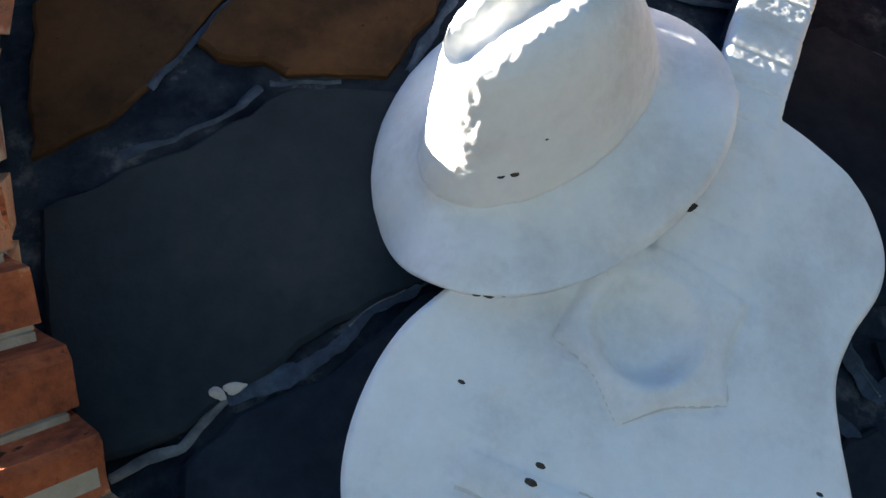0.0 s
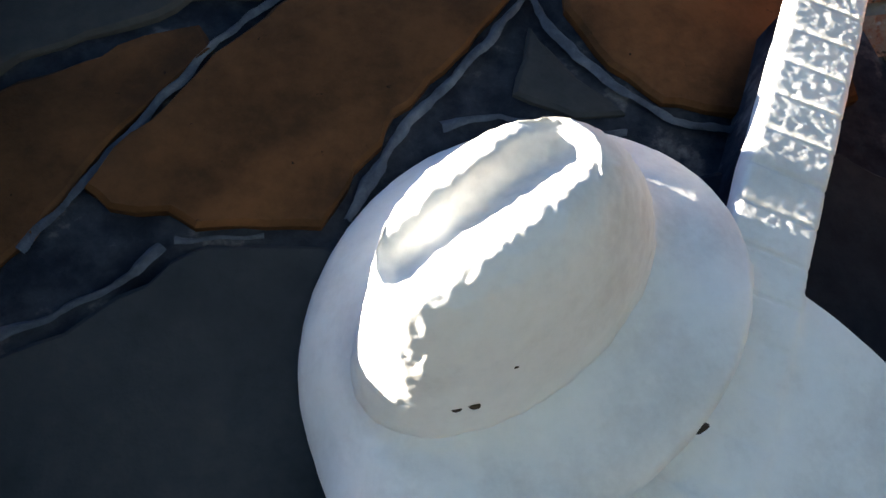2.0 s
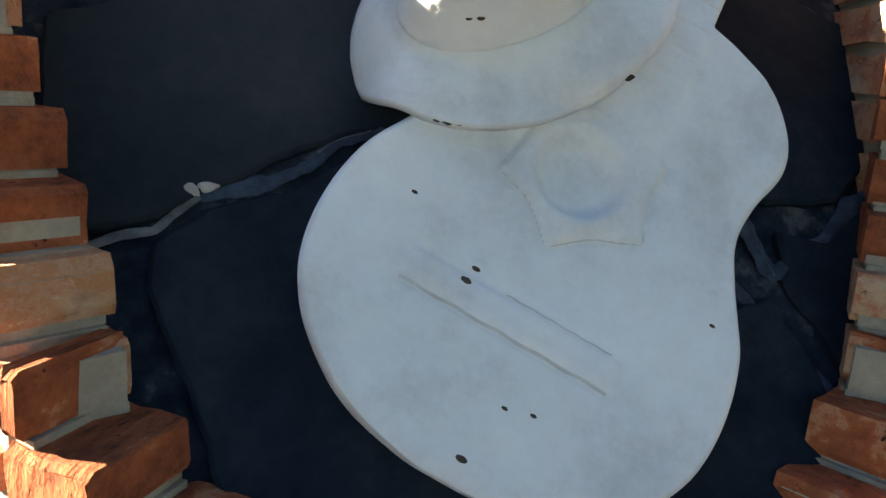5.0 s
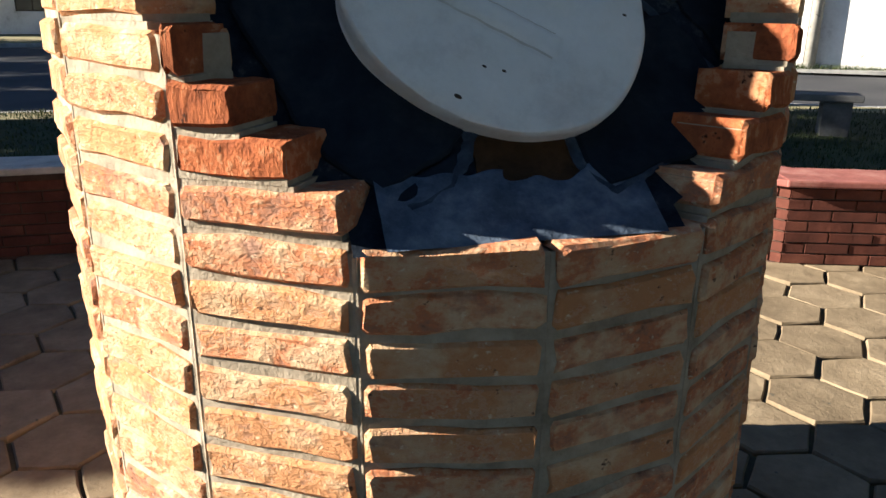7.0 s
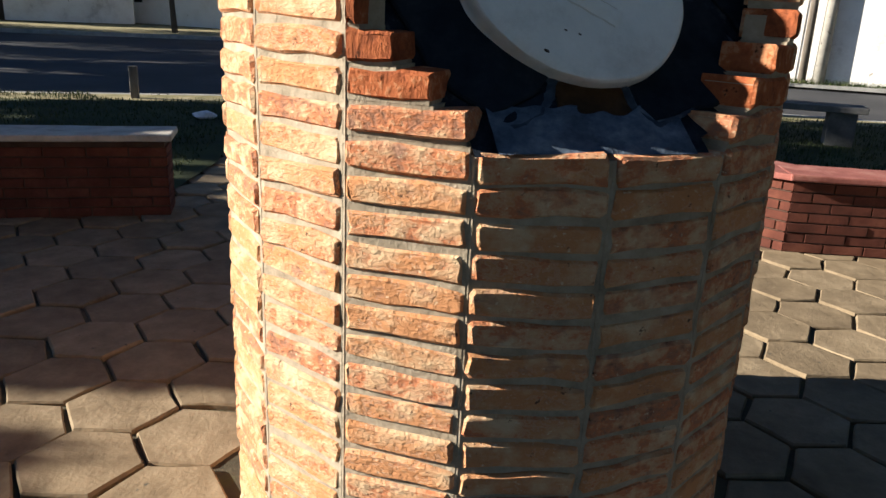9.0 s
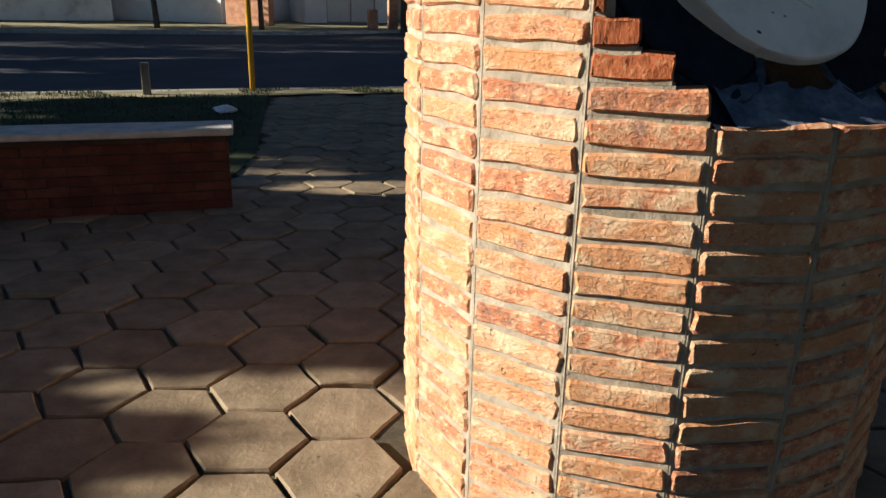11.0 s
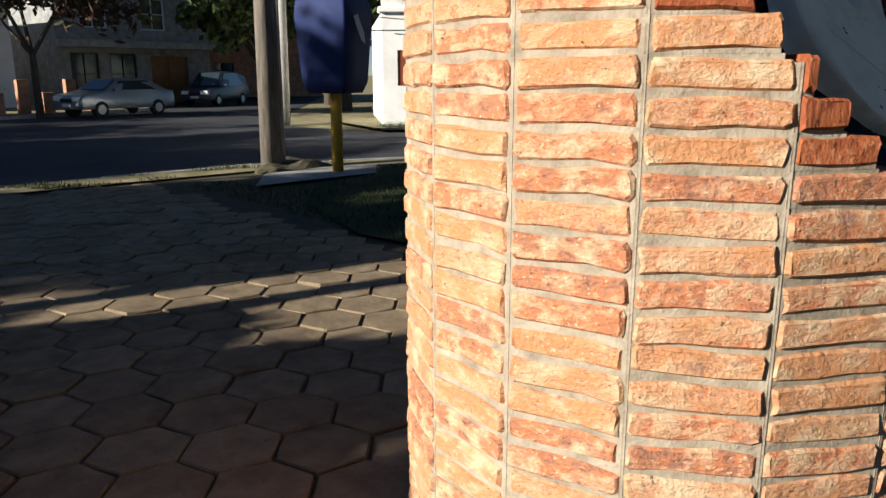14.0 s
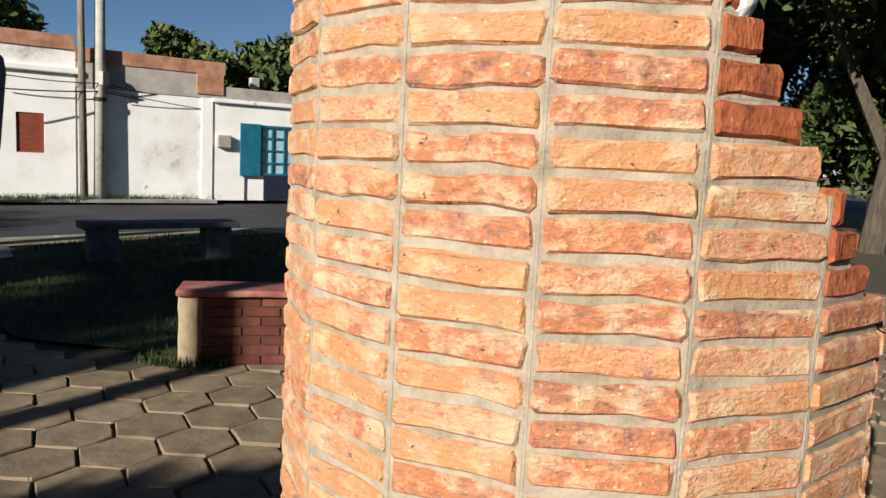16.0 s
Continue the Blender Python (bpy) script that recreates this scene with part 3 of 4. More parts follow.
sheet("far_pavement", [(-60, 34.3), (1.5, 28.35), (11.6, 33.1), (30, 60), (-60, 70)], -0.02, SOIL, "far footway of bare earth and slabs", "pavement")


# ---- cars ----
def car(at, turn, paint, tall, label, hatch):
    c = thing("car", at, label, "car", "parked cars", turn=turn)
    L, W = (4.4, 1.72)
    side = [(-2.2, 0.32), (-2.2, 0.72), (-2.05, 0.86), (-1.15, 0.98), (-0.45, tall - 0.05), (0.2, tall), (1.0, tall - 0.03), (1.75 if not hatch else 2.0, 1.02 if not hatch else tall - 0.25), (2.15, 0.95), (2.2, 0.5), (2.15, 0.3)]
    bm = B()
    left = [bm.verts.new((x, -W / 2 + (0.16 if z > 1.05 else 0.0), z)) for x, z in side]
    right = [bm.verts.new((x, W / 2 - (0.16 if z > 1.05 else 0.0), z)) for x, z in side]
    bm.faces.new(left)
    bm.faces.new(right[::-1])
    for i in range(len(side)):
        j = (i + 1) % len(side)
        bm.faces.new((left[j], left[i], right[i], right[j]))
    bmesh.ops.recalc_face_normals(bm, faces=bm.faces)
    bmesh.ops.bevel(bm, geom=bm.edges[:], offset=0.05, segments=2, affect="EDGES", profile=0.6, clamp_overlap=True)
    part("body", bm, paint, c, smooth=True)
    for s in (-1, 1):
        bm = B()
        y = s * (W / 2 - 0.065)
        bm.faces.new([bm.verts.new(q) for q in ((-0.95, y + s * 0.03, 1.02), (1.45, y + s * 0.03, 1.02), (0.95, y - s * 0.06, tall - 0.1), (-0.4, y - s * 0.06, tall - 0.1))])
        g = part("side_window", bm, PANE, c)
        g.modifiers.new("thick", "SOLIDIFY").thickness = 0.02
        bm = box(B(), (-2.225, s * 0.52 - 0.2, 0.62), (-2.08, s * 0.52 + 0.2, 0.80), 0.03)
        part("headlight", bm, LAMP, c)
        part("mirror", box(B(), (-0.85, s * 0.98 - 0.08, 0.98), (-0.7, s * 0.98 + 0.08, 1.1), 0.02), paint, c)
        for x in (-1.38, 1.32):
            bm = rod(B(), (x, s * (W / 2 - 0.2), 0.31), (x, s * (W / 2 + 0.01), 0.31), 0.31, 0.31, 20)
            wh = part("wheel", bm, TYRE, c, smooth=False)
            part("rim", rod(B(), (x, s * (W / 2 - 0.02), 0.31), (x, s * (W / 2 + 0.025), 0.31), 0.2, 0.18, 14), RIM, wh)
    bm = B()
    bm.faces.new([bm.verts.new(q) for q in ((-1.12, -0.68, 1.02), (-1.12, 0.68, 1.02), (-0.52, 0.6, tall - 0.08), (-0.52, -0.6, tall - 0.08))])
    g = part("windscreen", bm, PANE, c)
    g.modifiers.new("thick", "SOLIDIFY").thickness = 0.03
    part("number_plate", box(B(), (-2.24, -0.22, 0.42), (-2.2, 0.22, 0.53)), PLATE, c)
    part("grille", box(B(), (-2.235, -0.32, 0.58), (-2.19, 0.32, 0.72), 0.01), TYRE, c)
    return c


car((9.0, 29.9, -0.13), 20, SILVER, 1.46, "silver-grey saloon car parked along the far kerb", False)
car((16.6, 36.8, -0.13), 36, NAVY, 1.75, "dark navy high-roofed car parked in the side street", True)


# ---- trees ----
def tree(at, height, crown_r, crown_h, trunk_r, leaf_mat, label, seed, leaves=2600, leaf=0.16, forks=5, bare=0.4):
    rng = random.Random(seed)
    t = thing("tree", at, label, "tree")
    bm = B()
    base = height - crown_h
    top = Vector((rng.uniform(-0.2, 0.2), rng.uniform(-0.2, 0.2), base))
    rod(bm, (0, 0, -0.15), top, trunk_r, trunk_r * 0.7, 9)
    tips = []
    for i in range(forks):
        a = 6.28 * i / forks + rng.uniform(-0.4, 0.4)
        mid = top + Vector((math.cos(a), math.sin(a), 0)) * crown_r * 0.4 + Vector((0, 0, crown_h * rng.uniform(0.25, 0.5)))
        rod(bm, top - Vector((0, 0, 0.05)), mid, trunk_r * 0.55, trunk_r * 0.3, 6)
        for k in range(3):
            b = a + rng.uniform(-0.9, 0.9)
            end = mid + Vector((math.cos(b), math.sin(b), 0)) * crown_r * rng.uniform(0.25, 0.5) + Vector((0, 0, crown_h * rng.uniform(0.1, 0.45)))
            rod(bm, mid, end, trunk_r * 0.28, trunk_r * 0.08, 5)
            tips += [mid.lerp(end, 0.5), end]
    part("trunk", bm, BARK, t)
    verts, faces = [], []
    clumps = [(q + Vector((rng.gauss(0, 1), rng.gauss(0, 1), rng.gauss(0, 0.7))) * crown_r * 0.16, crown_r * rng.uniform(0.16, 0.36)) for q in tips for _ in range(2)]
    for i in range(leaves):
        c, r = clumps[i % len(clumps)]
        d = Vector((rng.gauss(0, 1), rng.gauss(0, 1), rng.gauss(0, 0.8))).normalized() * r * rng.random() ** 0.4
        q = c + d
        u = Vector((rng.gauss(0, 1), rng.gauss(0, 1), rng.gauss(0, 1))).normalized() * leaf * rng.uniform(0.6, 1.3)
        w = u.cross(Vector((rng.gauss(0, 1), rng.gauss(0, 1), rng.gauss(0, 1)))).normalized() * leaf * 0.4
        n0 = len(verts)
        verts += [q - u, q + w, q + u, q - w]
        faces.append((n0, n0 + 1, n0 + 2, n0 + 3))
    me = bpy.data.meshes.new("crown")
    me.from_pydata([tuple(v) for v in verts], [], faces)
    me.materials.append(leaf_mat)
    ob = new("crown", me)
    ob.parent = t
    return t


tree((6.3, 30.3, -0.1), 7.5, 3.6, 5.2, 0.16, LEAF_RED, "forked street tree with a russet crown on the far footway", 11, 5200, 0.2)
tree((0.4, 30.2, -0.1), 6.0, 2.0, 4.0, 0.12, LEAF, "thin street tree with a light crown on the far footway", 12, 2400, 0.16)
tree((-3.6, 31.0, -0.1), 6.0, 2.2, 4.0, 0.13, LEAF, "slim street tree before the white houses", 13, 2400, 0.16)
tree((-13.5, 32.0, -0.1), 8.5, 4.2, 6.6, 0.22, LEAF, "dark bushy street tree on the far footway", 14, 6000, 0.24)
for i, (x, y, h, r) in enumerate(((15.5, 46, 13, 6), (22, 41, 12, 5.5), (29, 47, 14, 6.5), (21.5, 33.5, 9, 3.8), (18.0, 27.0, 8.0, 3.3))):
    tree((x, y, -0.1), h, r, h * 0.75, 0.3, LEAF, "tall leafy tree behind the street houses", 20 + i, 6500, 0.3)
for i, (x, y, h, r) in enumerate(((25.0, 20.0, 6.6, 2.7), (29.5, 18.5, 6.8, 2.8), (32.0, 15.5, 7.8, 3.8), (14.5, 28, 6.4, 3))):
    tree((x, y, -0.1), h, r, h * 0.7, 0.25, LEAF, "broad leafy tree rising behind the white house", 30 + i, 6500, 0.26)
for i, (x, y, h, r) in enumerate(((19.0, 2.6, 10, 4.6), (27, -1.5, 11, 5.0), (15.5, -3.5, 11.0, 4.6), (24.0, 5.5, 9, 4.2), (34, 1.5, 12, 5.5))):
    tree((x, y, -0.1), h, r, h * 0.82, 0.28, LEAF, "dark leafy plaza tree in the shade", 40 + i, 11000, 0.22)


far_house((31.0, -6.0, 0), -100, 12, 3.4, 8, PLASTER, "long white wall house beyond the plaza trees", [(2.0, 1.0, 1.2, 1.2, DARKWOOD, PANE), (6.0, 1.0, 1.2, 1.2, DARKWOOD, PANE)])
for i, (x, y, h, r) in enumerate(((20.5, -1.5, 4.5, 3.0), (23.5, -5.5, 5.0, 3.2), (18.5, -6.5, 5.0, 3.0), (25.5, 2.5, 5.0, 3.4), (20, -11, 9, 4.2))):
    tree((x, y, -0.1), h, r, h * 0.95, 0.15, LEAF, "dark dense shrub tree at the plaza's edge", 80 + i, 12000, 0.17, forks=7)


# ---- the monument: an obliquely cut brick drum ----
SIDES, RADIUS, COURSE, SILL = 17, 0.7456, 0.07, 1.2
CHORD = 2 * RADIUS * math.sin(math.pi / SIDES)
APOTHEM = RADIUS * math.cos(math.pi / SIDES)
TOP_ROW, LOW_ROW = -21, 17


def cut_y(z):
    """The oblique cut: brick stays only behind this line."""
    return -0.712 + 0.58 * (z - SILL) + 0.33 * max(0, z - 2.08)


pillar = thing("monument_pillar", (0, 0, 0), "round orange-red brick monument pillar with stacked courses and an obliquely cut stepped top", "monument")


def brick_mesh(seed, mat, length=CHORD - 0.018, height=COURSE - 0.0125, depth=0.125):
    """One worn brick: face towards -y at y = 0, x along the course, with a chipped rounded rim."""
    rng = random.Random(seed)
    bm = B()
    hx, hz = length / 2, height / 2
    rim = []
    for x, z in ((-1, -0.7), (-0.95, -1), (-0.35, -1), (0.3, -1), (0.96, -1), (1, -0.65), (1, 0.7), (0.94, 1), (0.3, 1), (-0.3, 1), (-0.95, 1), (-1, 0.7)):
        rim.append((x * hx + rng.uniform(-0.005, 0.004), z * hz + rng.uniform(-0.0052, 0.0042)))
    chip = rng.randrange(12)
    rim[chip] = (rim[chip][0] * (0.97 if abs(rim[chip][0]) > 0.1 else 1), rim[chip][1] * 0.9)
    chip = (chip + rng.randrange(3, 9)) % 12
    rim[chip] = (rim[chip][0] * (0.975 if abs(rim[chip][0]) > 0.1 else 1), rim[chip][1] * 0.93)
    back = [bm.verts.new((x, depth, z)) for x, z in rim]
    mid = [bm.verts.new((x, 0.006 + rng.uniform(0, 0.004), z)) for x, z in rim]
    front = [bm.verts.new((x * (1 - 0.006 / hx) + rng.uniform(-0.002, 0.002), rng.uniform(-0.002, 0.002), z * (1 - 0.006 / hz))) for x, z in rim]
    k = len(rim)
    for i in range(k):
        j = (i + 1) % k
        bm.faces.new((back[i], back[j], mid[j], mid[i])[::-1])
        bm.faces.new((mid[i], mid[j], front[j], front[i])[::-1])
    bm.faces.new(front)
    bm.faces.new(back[::-1])
    bmesh.ops.recalc_face_normals(bm, faces=bm.faces)
    return mesh("brick", bm, mat)


BRICK_MESHES = [brick_mesh(s_, BRICK) for s_ in range(14)]
CUT_MESHES = [brick_mesh(s_ + 50, CUT_BRICK) for s_ in range(8)]


def span(turn, row):
    """From where to where the oblique cut leaves a course standing along one side of the drum."""
    lo, hi = -CHORD / 2, CHORD / 2
    if row < TOP_ROW:
        return 0, 0
    if row >= 0:
        return lo, hi
    line = cut_y(SILL - (row + 0.5) * COURSE)
    e0, e1 = turn @ Vector((lo, -APOTHEM, 0)), turn @ Vector((hi, -APOTHEM, 0))
    f0, f1 = e0.y >= line, e1.y >= line
    if not f0 and not f1:
        return 0, 0
    if f0 != f1:
        at = lo + (line - e0.y) / (e1.y - e0.y) * CHORD
        lo, hi = (lo, at) if f0 else (at, hi)
    return lo, hi


rest, rest_cut, mort = B(), B(), B()
counted = 0
wear = random.Random(77)
for col in range(-8, 9):
    ang = (col + 0.5) * 2 * math.pi / SIDES
    turn = Matrix.Rotation(ang, 4, "Z")
    for row in range(TOP_ROW, LOW_ROW + 1):
        zc = SILL - (row + 0.5) * COURSE
        lo, hi = span(turn, row)
        if hi <= lo:
            continue
        # bed of mortar, a little behind the brick faces
        m = turn @ Matrix.Translation((0, -APOTHEM, zc))
        inset_lo = 0.012 if lo > -CHORD / 2 + 1e-6 else -0.002
        inset_hi = 0.012 if hi < CHORD / 2 - 1e-6 else -0.002
        if hi - lo > 0.03:
            up_lo, up_hi = span(turn, row - 1)
            a0, a1 = lo + inset_lo, hi - inset_hi
            b0, b1 = max(a0, up_lo), min(a1, up_hi)
            if row > 0 or b1 - b0 > a1 - a0 - 0.01:
                box(mort, (a0, 0.0085, -COURSE / 2), (a1, 0.118, COURSE / 2), 0, m)
            else:
                box(mort, (a0, 0.0085, -COURSE / 2), (a1, 0.116, COURSE / 2 - 0.016), 0, m)
                if b1 - b0 > 0.02:
                    box(mort, (b0 + 0.004, 0.0095, COURSE / 2 - 0.016), (b1 - 0.004, 0.114, COURSE / 2), 0, m)
        if hi - lo < 0.035:
            continue
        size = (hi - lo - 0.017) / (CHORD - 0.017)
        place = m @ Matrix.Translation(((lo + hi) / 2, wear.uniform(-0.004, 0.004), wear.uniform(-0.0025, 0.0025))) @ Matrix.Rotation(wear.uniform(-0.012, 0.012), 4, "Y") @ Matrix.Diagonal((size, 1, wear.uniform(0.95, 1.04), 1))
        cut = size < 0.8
        if -7 <= col <= 1 and 0.35 < zc < 2.05 and counted < 300:
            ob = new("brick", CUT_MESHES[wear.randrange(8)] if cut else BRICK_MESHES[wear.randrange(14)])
            ob.parent = pillar
            ob.matrix_basis = place
            counted += 1
        else:
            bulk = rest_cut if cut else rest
            n0 = len(bulk.verts)
            bulk.from_mesh(BRICK_MESHES[wear.randrange(14)])
            bulk.verts.ensure_lookup_table()
            bmesh.ops.transform(bulk, matrix=place, verts=bulk.verts[n0:])
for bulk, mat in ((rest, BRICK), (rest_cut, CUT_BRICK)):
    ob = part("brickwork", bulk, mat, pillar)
    ob["kind"] = "stuff"
rough = part("mortar", mort, MORTAR, pillar, "sandy grey mortar joints")

# ---- slate facing in the cut ----
SLOPE = 0.74
S_ORIGIN = Vector((-0.02, -0.366, 1.51))
S_UP, S_OUT = Vector((0, SLOPE, 1)).normalized(), Vector((0, -1, SLOPE)).normalized()


def on_slate(u, v, lift=0.0):
    """A place on the slate face; towards the sill it curves forward into a ledge."""
    q = S_ORIGIN + Vector((u, 0, 0)) + S_UP * v + S_OUT * lift
    if v < -0.18:
        f = -0.18 - v
        q = S_ORIGIN + Vector((u, 0, 0)) + S_UP * -0.18 + S_OUT * lift
        q += Vector((0, -0.72, -0.69)).lerp(Vector((0, -0.78, -0.60)), min(1, f / 0.3)) * f
    return q


facing = thing("slate_facing", (0, 0, 0), "sloping dark blue and ochre slate flagstones set in the cut pillar", "stone facing")
bm = B()
cols, rows_n = 44, 60
grid = []
for j in range(rows_n + 1):
    v = -0.478 + 1.74 * j / rows_n
    line = []
    for i in range(cols + 1):
        q = on_slate(0, v)
        half = max(0.25, math.sqrt(max(0.02, 0.70 ** 2 - min(q.y * q.y, 0.44))))
        u = (2 * i / cols - 1) * half
        p_ = on_slate(u, v, -0.004 + 0.006 * noise.noise(Vector((u * 9, v * 9, 0))))
        line.append(bm.verts.new(p_))
    grid.append(line)
for j in range(rows_n):
    for i in range(cols):
        bm.faces.new((grid[j][i], grid[j][i + 1], grid[j + 1][i + 1], grid[j + 1][i]))
part("joint_bed", bm, JOINT, facing, "bluish pale-streaked mortar bed", True)
# smeared pale mortar over the ledge at the foot of the stones
LEDGE = material("ledge_mortar", [(0.036, 0.052, 0.08), (0.09, 0.122, 0.175), (0.20, 0.24, 0.29)], 13, 0.9, 0.8, 70, spec=0.1)
bm = B()
grid = []
for j in range(25):
    line = []
    for i in range(61):
        u = -0.205 + 0.42 * i / 60
        top = -0.33 + 0.05 * noise.noise(Vector((u * 7, 0, 4))) + 0.05 * noise.noise(Vector((u * 17, 3, 4)))
        v = -0.476 + (top + 0.476) * j / 24
        line.append(bm.verts.new(on_slate(u, v, (0.007 if j < 24 else -0.006) + 0.004 * noise.noise(Vector((u * 22, v * 22, 7))))))
    grid.append(line)
for j in range(24):
    for i in range(60):
        bm.faces.new((grid[j][i], grid[j][i + 1], grid[j + 1][i + 1], grid[j + 1][i]))
part("ledge_mortar", bm, LEDGE, facing, "smeared blue-grey mortar on the ledge", True)


def flagstone(outline, mat, lift, seed):
    """A flat stone with a broken, rounded rim, from a coarse outline on the face."""
    rng = random.Random(seed)
    pts = []
    k = len(outline)
    for i in range(k):
        a, b = Vector(outline[i]), Vector(outline[(i + 1) % k])
        steps = max(2, int((b - a).length / 0.022))
        for s_ in range(steps):
            q = a.lerp(b, s_ / steps)
            pts.append(q + Vector((noise.noise(Vector((q.x * 20, q.y * 20, seed))), noise.noise(Vector((q.x * 20, q.y * 20, seed + 9))))) * 0.010)
    c = sum(pts, Vector((0, 0))) / len(pts)
    bm = B()
    loops = []
    for shrink, h in ((0.0, -0.006), (0.0, lift * 0.5), (0.006, lift), (0.03, lift + 0.001)):
        loop = []
        for q in pts:
            d = c - q
            w = q + d.normalized() * min(shrink, d.length * 0.5)
            loop.append(bm.verts.new(on_slate(w.x, w.y, h)))
        loops.append(loop)
    n_p = len(pts)
    for l0, l1 in zip(loops, loops[1:]):
        for i in range(n_p):
            bm.faces.new((l0[i], l0[(i + 1) % n_p], l1[(i + 1) % n_p], l1[i]))
    mid = bm.verts.new(on_slate(c.x, c.y, lift + 0.001))
    for i in range(n_p):
        bm.faces.new((loops[-1][i], loops[-1][(i + 1) % n_p], mid))
    bmesh.ops.recalc_face_normals(bm, faces=bm.faces)
    part("flagstone", bm, mat, facing)


flagstone([(-0.53, 0.33), (-0.45, 0.372), (-0.375, 0.400), (-0.30, 0.435), (-0.279, 0.462), (-0.241, 0.472), (-0.185, 0.466), (-0.12, 0.465), (-0.06, 0.41), (-0.06, 0.22), (-0.2, 0.172), (-0.30, 0.115), (-0.38, 0.062), (-0.46, 0.045), (-0.52, 0.15)], SLATE, 0.010, 1)
flagstone([(-0.385, 0.030), (-0.33, 0.080), (-0.24, 0.103), (-0.12, 0.185), (0.0, 0.20), (0.0, -0.20), (-0.10, -0.31), (-0.19, -0.365), (-0.27, -0.30), (-0.34, -0.13), (-0.39, -0.02)], SLATE_DARK, 0.010, 2)
flagstone([(-0.363, 0.55), (-0.335, 0.525), (-0.279, 0.513), (-0.252, 0.494), (-0.184, 0.489), (-0.125, 0.482), (-0.098, 0.525), (-0.03, 0.616), (0.04, 0.676), (0.175, 0.825), (0.10, 0.95), (0.0, 0.93), (-0.079, 0.851), (-0.154, 0.779), (-0.254, 0.676)], OCHRE, 0.011, 3)
flagstone([(-0.55, 0.40), (-0.45, 0.455), (-0.408, 0.499), (-0.379, 0.548), (-0.303, 0.638), (-0.232, 0.722), (-0.24, 0.758), (-0.298, 0.745), (-0.387, 0.702), (-0.471, 0.665), (-0.56, 0.62)], OCHRE, 0.008, 4)
flagstone([(-0.57, 0.65), (-0.472, 0.692), (-0.388, 0.732), (-0.29, 0.775), (-0.25, 0.80), (-0.17, 0.80), (-0.09, 0.87), (-0.02, 0.96), (-0.2, 1.1), (-0.45, 0.95)], SLATE, 0.009, 5)
flagstone([(0.213, 0.83), (0.207, 0.758), (0.243, 0.672), (0.298, 0.612), (0.375, 0.588), (0.47, 0.565), (0.56, 0.60), (0.56, 0.838), (0.40, 1.0), (0.25, 0.95)], OCHRE, 0.011, 6)
flagstone([(0.11, 0.64), (0.155, 0.735), (0.20, 0.655), (0.245, 0.60), (0.18, 0.60)], SLATE, 0.006, 7)
flagstone([(0.24, 0.50), (0.50, 0.52), (0.62, 0.44), (0.60, 0.20), (0.52, 0.12), (0.40, 0.11), (0.30, 0.20)], SLATE_DARK, 0.010, 8)
flagstone([(0.33, -0.03), (0.37, -0.02), (0.42, -0.12), (0.43, -0.2), (0.33, -0.32), (0.25, -0.34), (0.16, -0.38), (0.135, -0.34), (0.13, -0.25), (0.20, -0.2), (0.25, -0.1)], SLATE_DARK, 0.010, 9)
flagstone([(-0.04, -0.26), (0.11, -0.26), (0.118, -0.37), (-0.05, -0.375)], OCHRE, 0.006, 10)
flagstone([(0.41, 0.075), (0.49, 0.06), (0.60, 0.14), (0.62, 0.02), (0.55, -0.06), (0.46, -0.12), (0.40, 0.0)], SLATE_DARK, 0.009, 11)
flagstone([(-0.19, -0.39), (-0.07, -0.385), (-0.07, -0.30), (-0.12, -0.32)], SLATE_DARK, 0.005, 12)
rngp = random.Random(5)
for i, (u, v) in enumerate(((-0.347, 0.098), (-0.328, 0.104))):
    bm = B()
    bmesh.ops.create_icosphere(bm, subdivisions=2, radius=0.011, matrix=Matrix.Translation(on_slate(u, v, 0.008)) @ Matrix.Diagonal((1.2, 0.5, 0.8, 1)))
    rough_up(bm, 0.006, 60, i)
    part("mortar_lump", bm, CAPSTONE, facing, "pale lump of mortar")



def joint_line(pts, width, mat, label):
    """A hand-struck, broken pale line of pointing between the stones."""
    bm = B()
    prev = None
    for k in range(len(pts) - 1):
        a, b = Vector(pts[k]), Vector(pts[k + 1])
        side = Vector((-(b - a).y, (b - a).x)).normalized()
        steps = max(2, int((b - a).length / 0.006))
        for i in range(steps + (k == len(pts) - 2)):
            q = a.lerp(b, i / steps)
            q = q + side * 0.006 * noise.noise(Vector((q.x * 25, q.y * 25, 3)))
            w = width * max(0.4, 0.85 + 0.7 * noise.noise(Vector((q.x * 16, q.y * 16, 8))) + 0.3 * noise.noise(Vector((q.x * 70, q.y * 70, 5))))
            pair = [bm.verts.new(on_slate(*(q + side * w * f), 0.0085 if f == 0 else 0.003)) for f in (-1, 0, 1)]
            if prev:
                for e in (0, 1):
                    bm.faces.new((prev[e], prev[e + 1], pair[e + 1], pair[e]))
            prev = pair
    part("joint_line", bm, mat, facing, label, True)


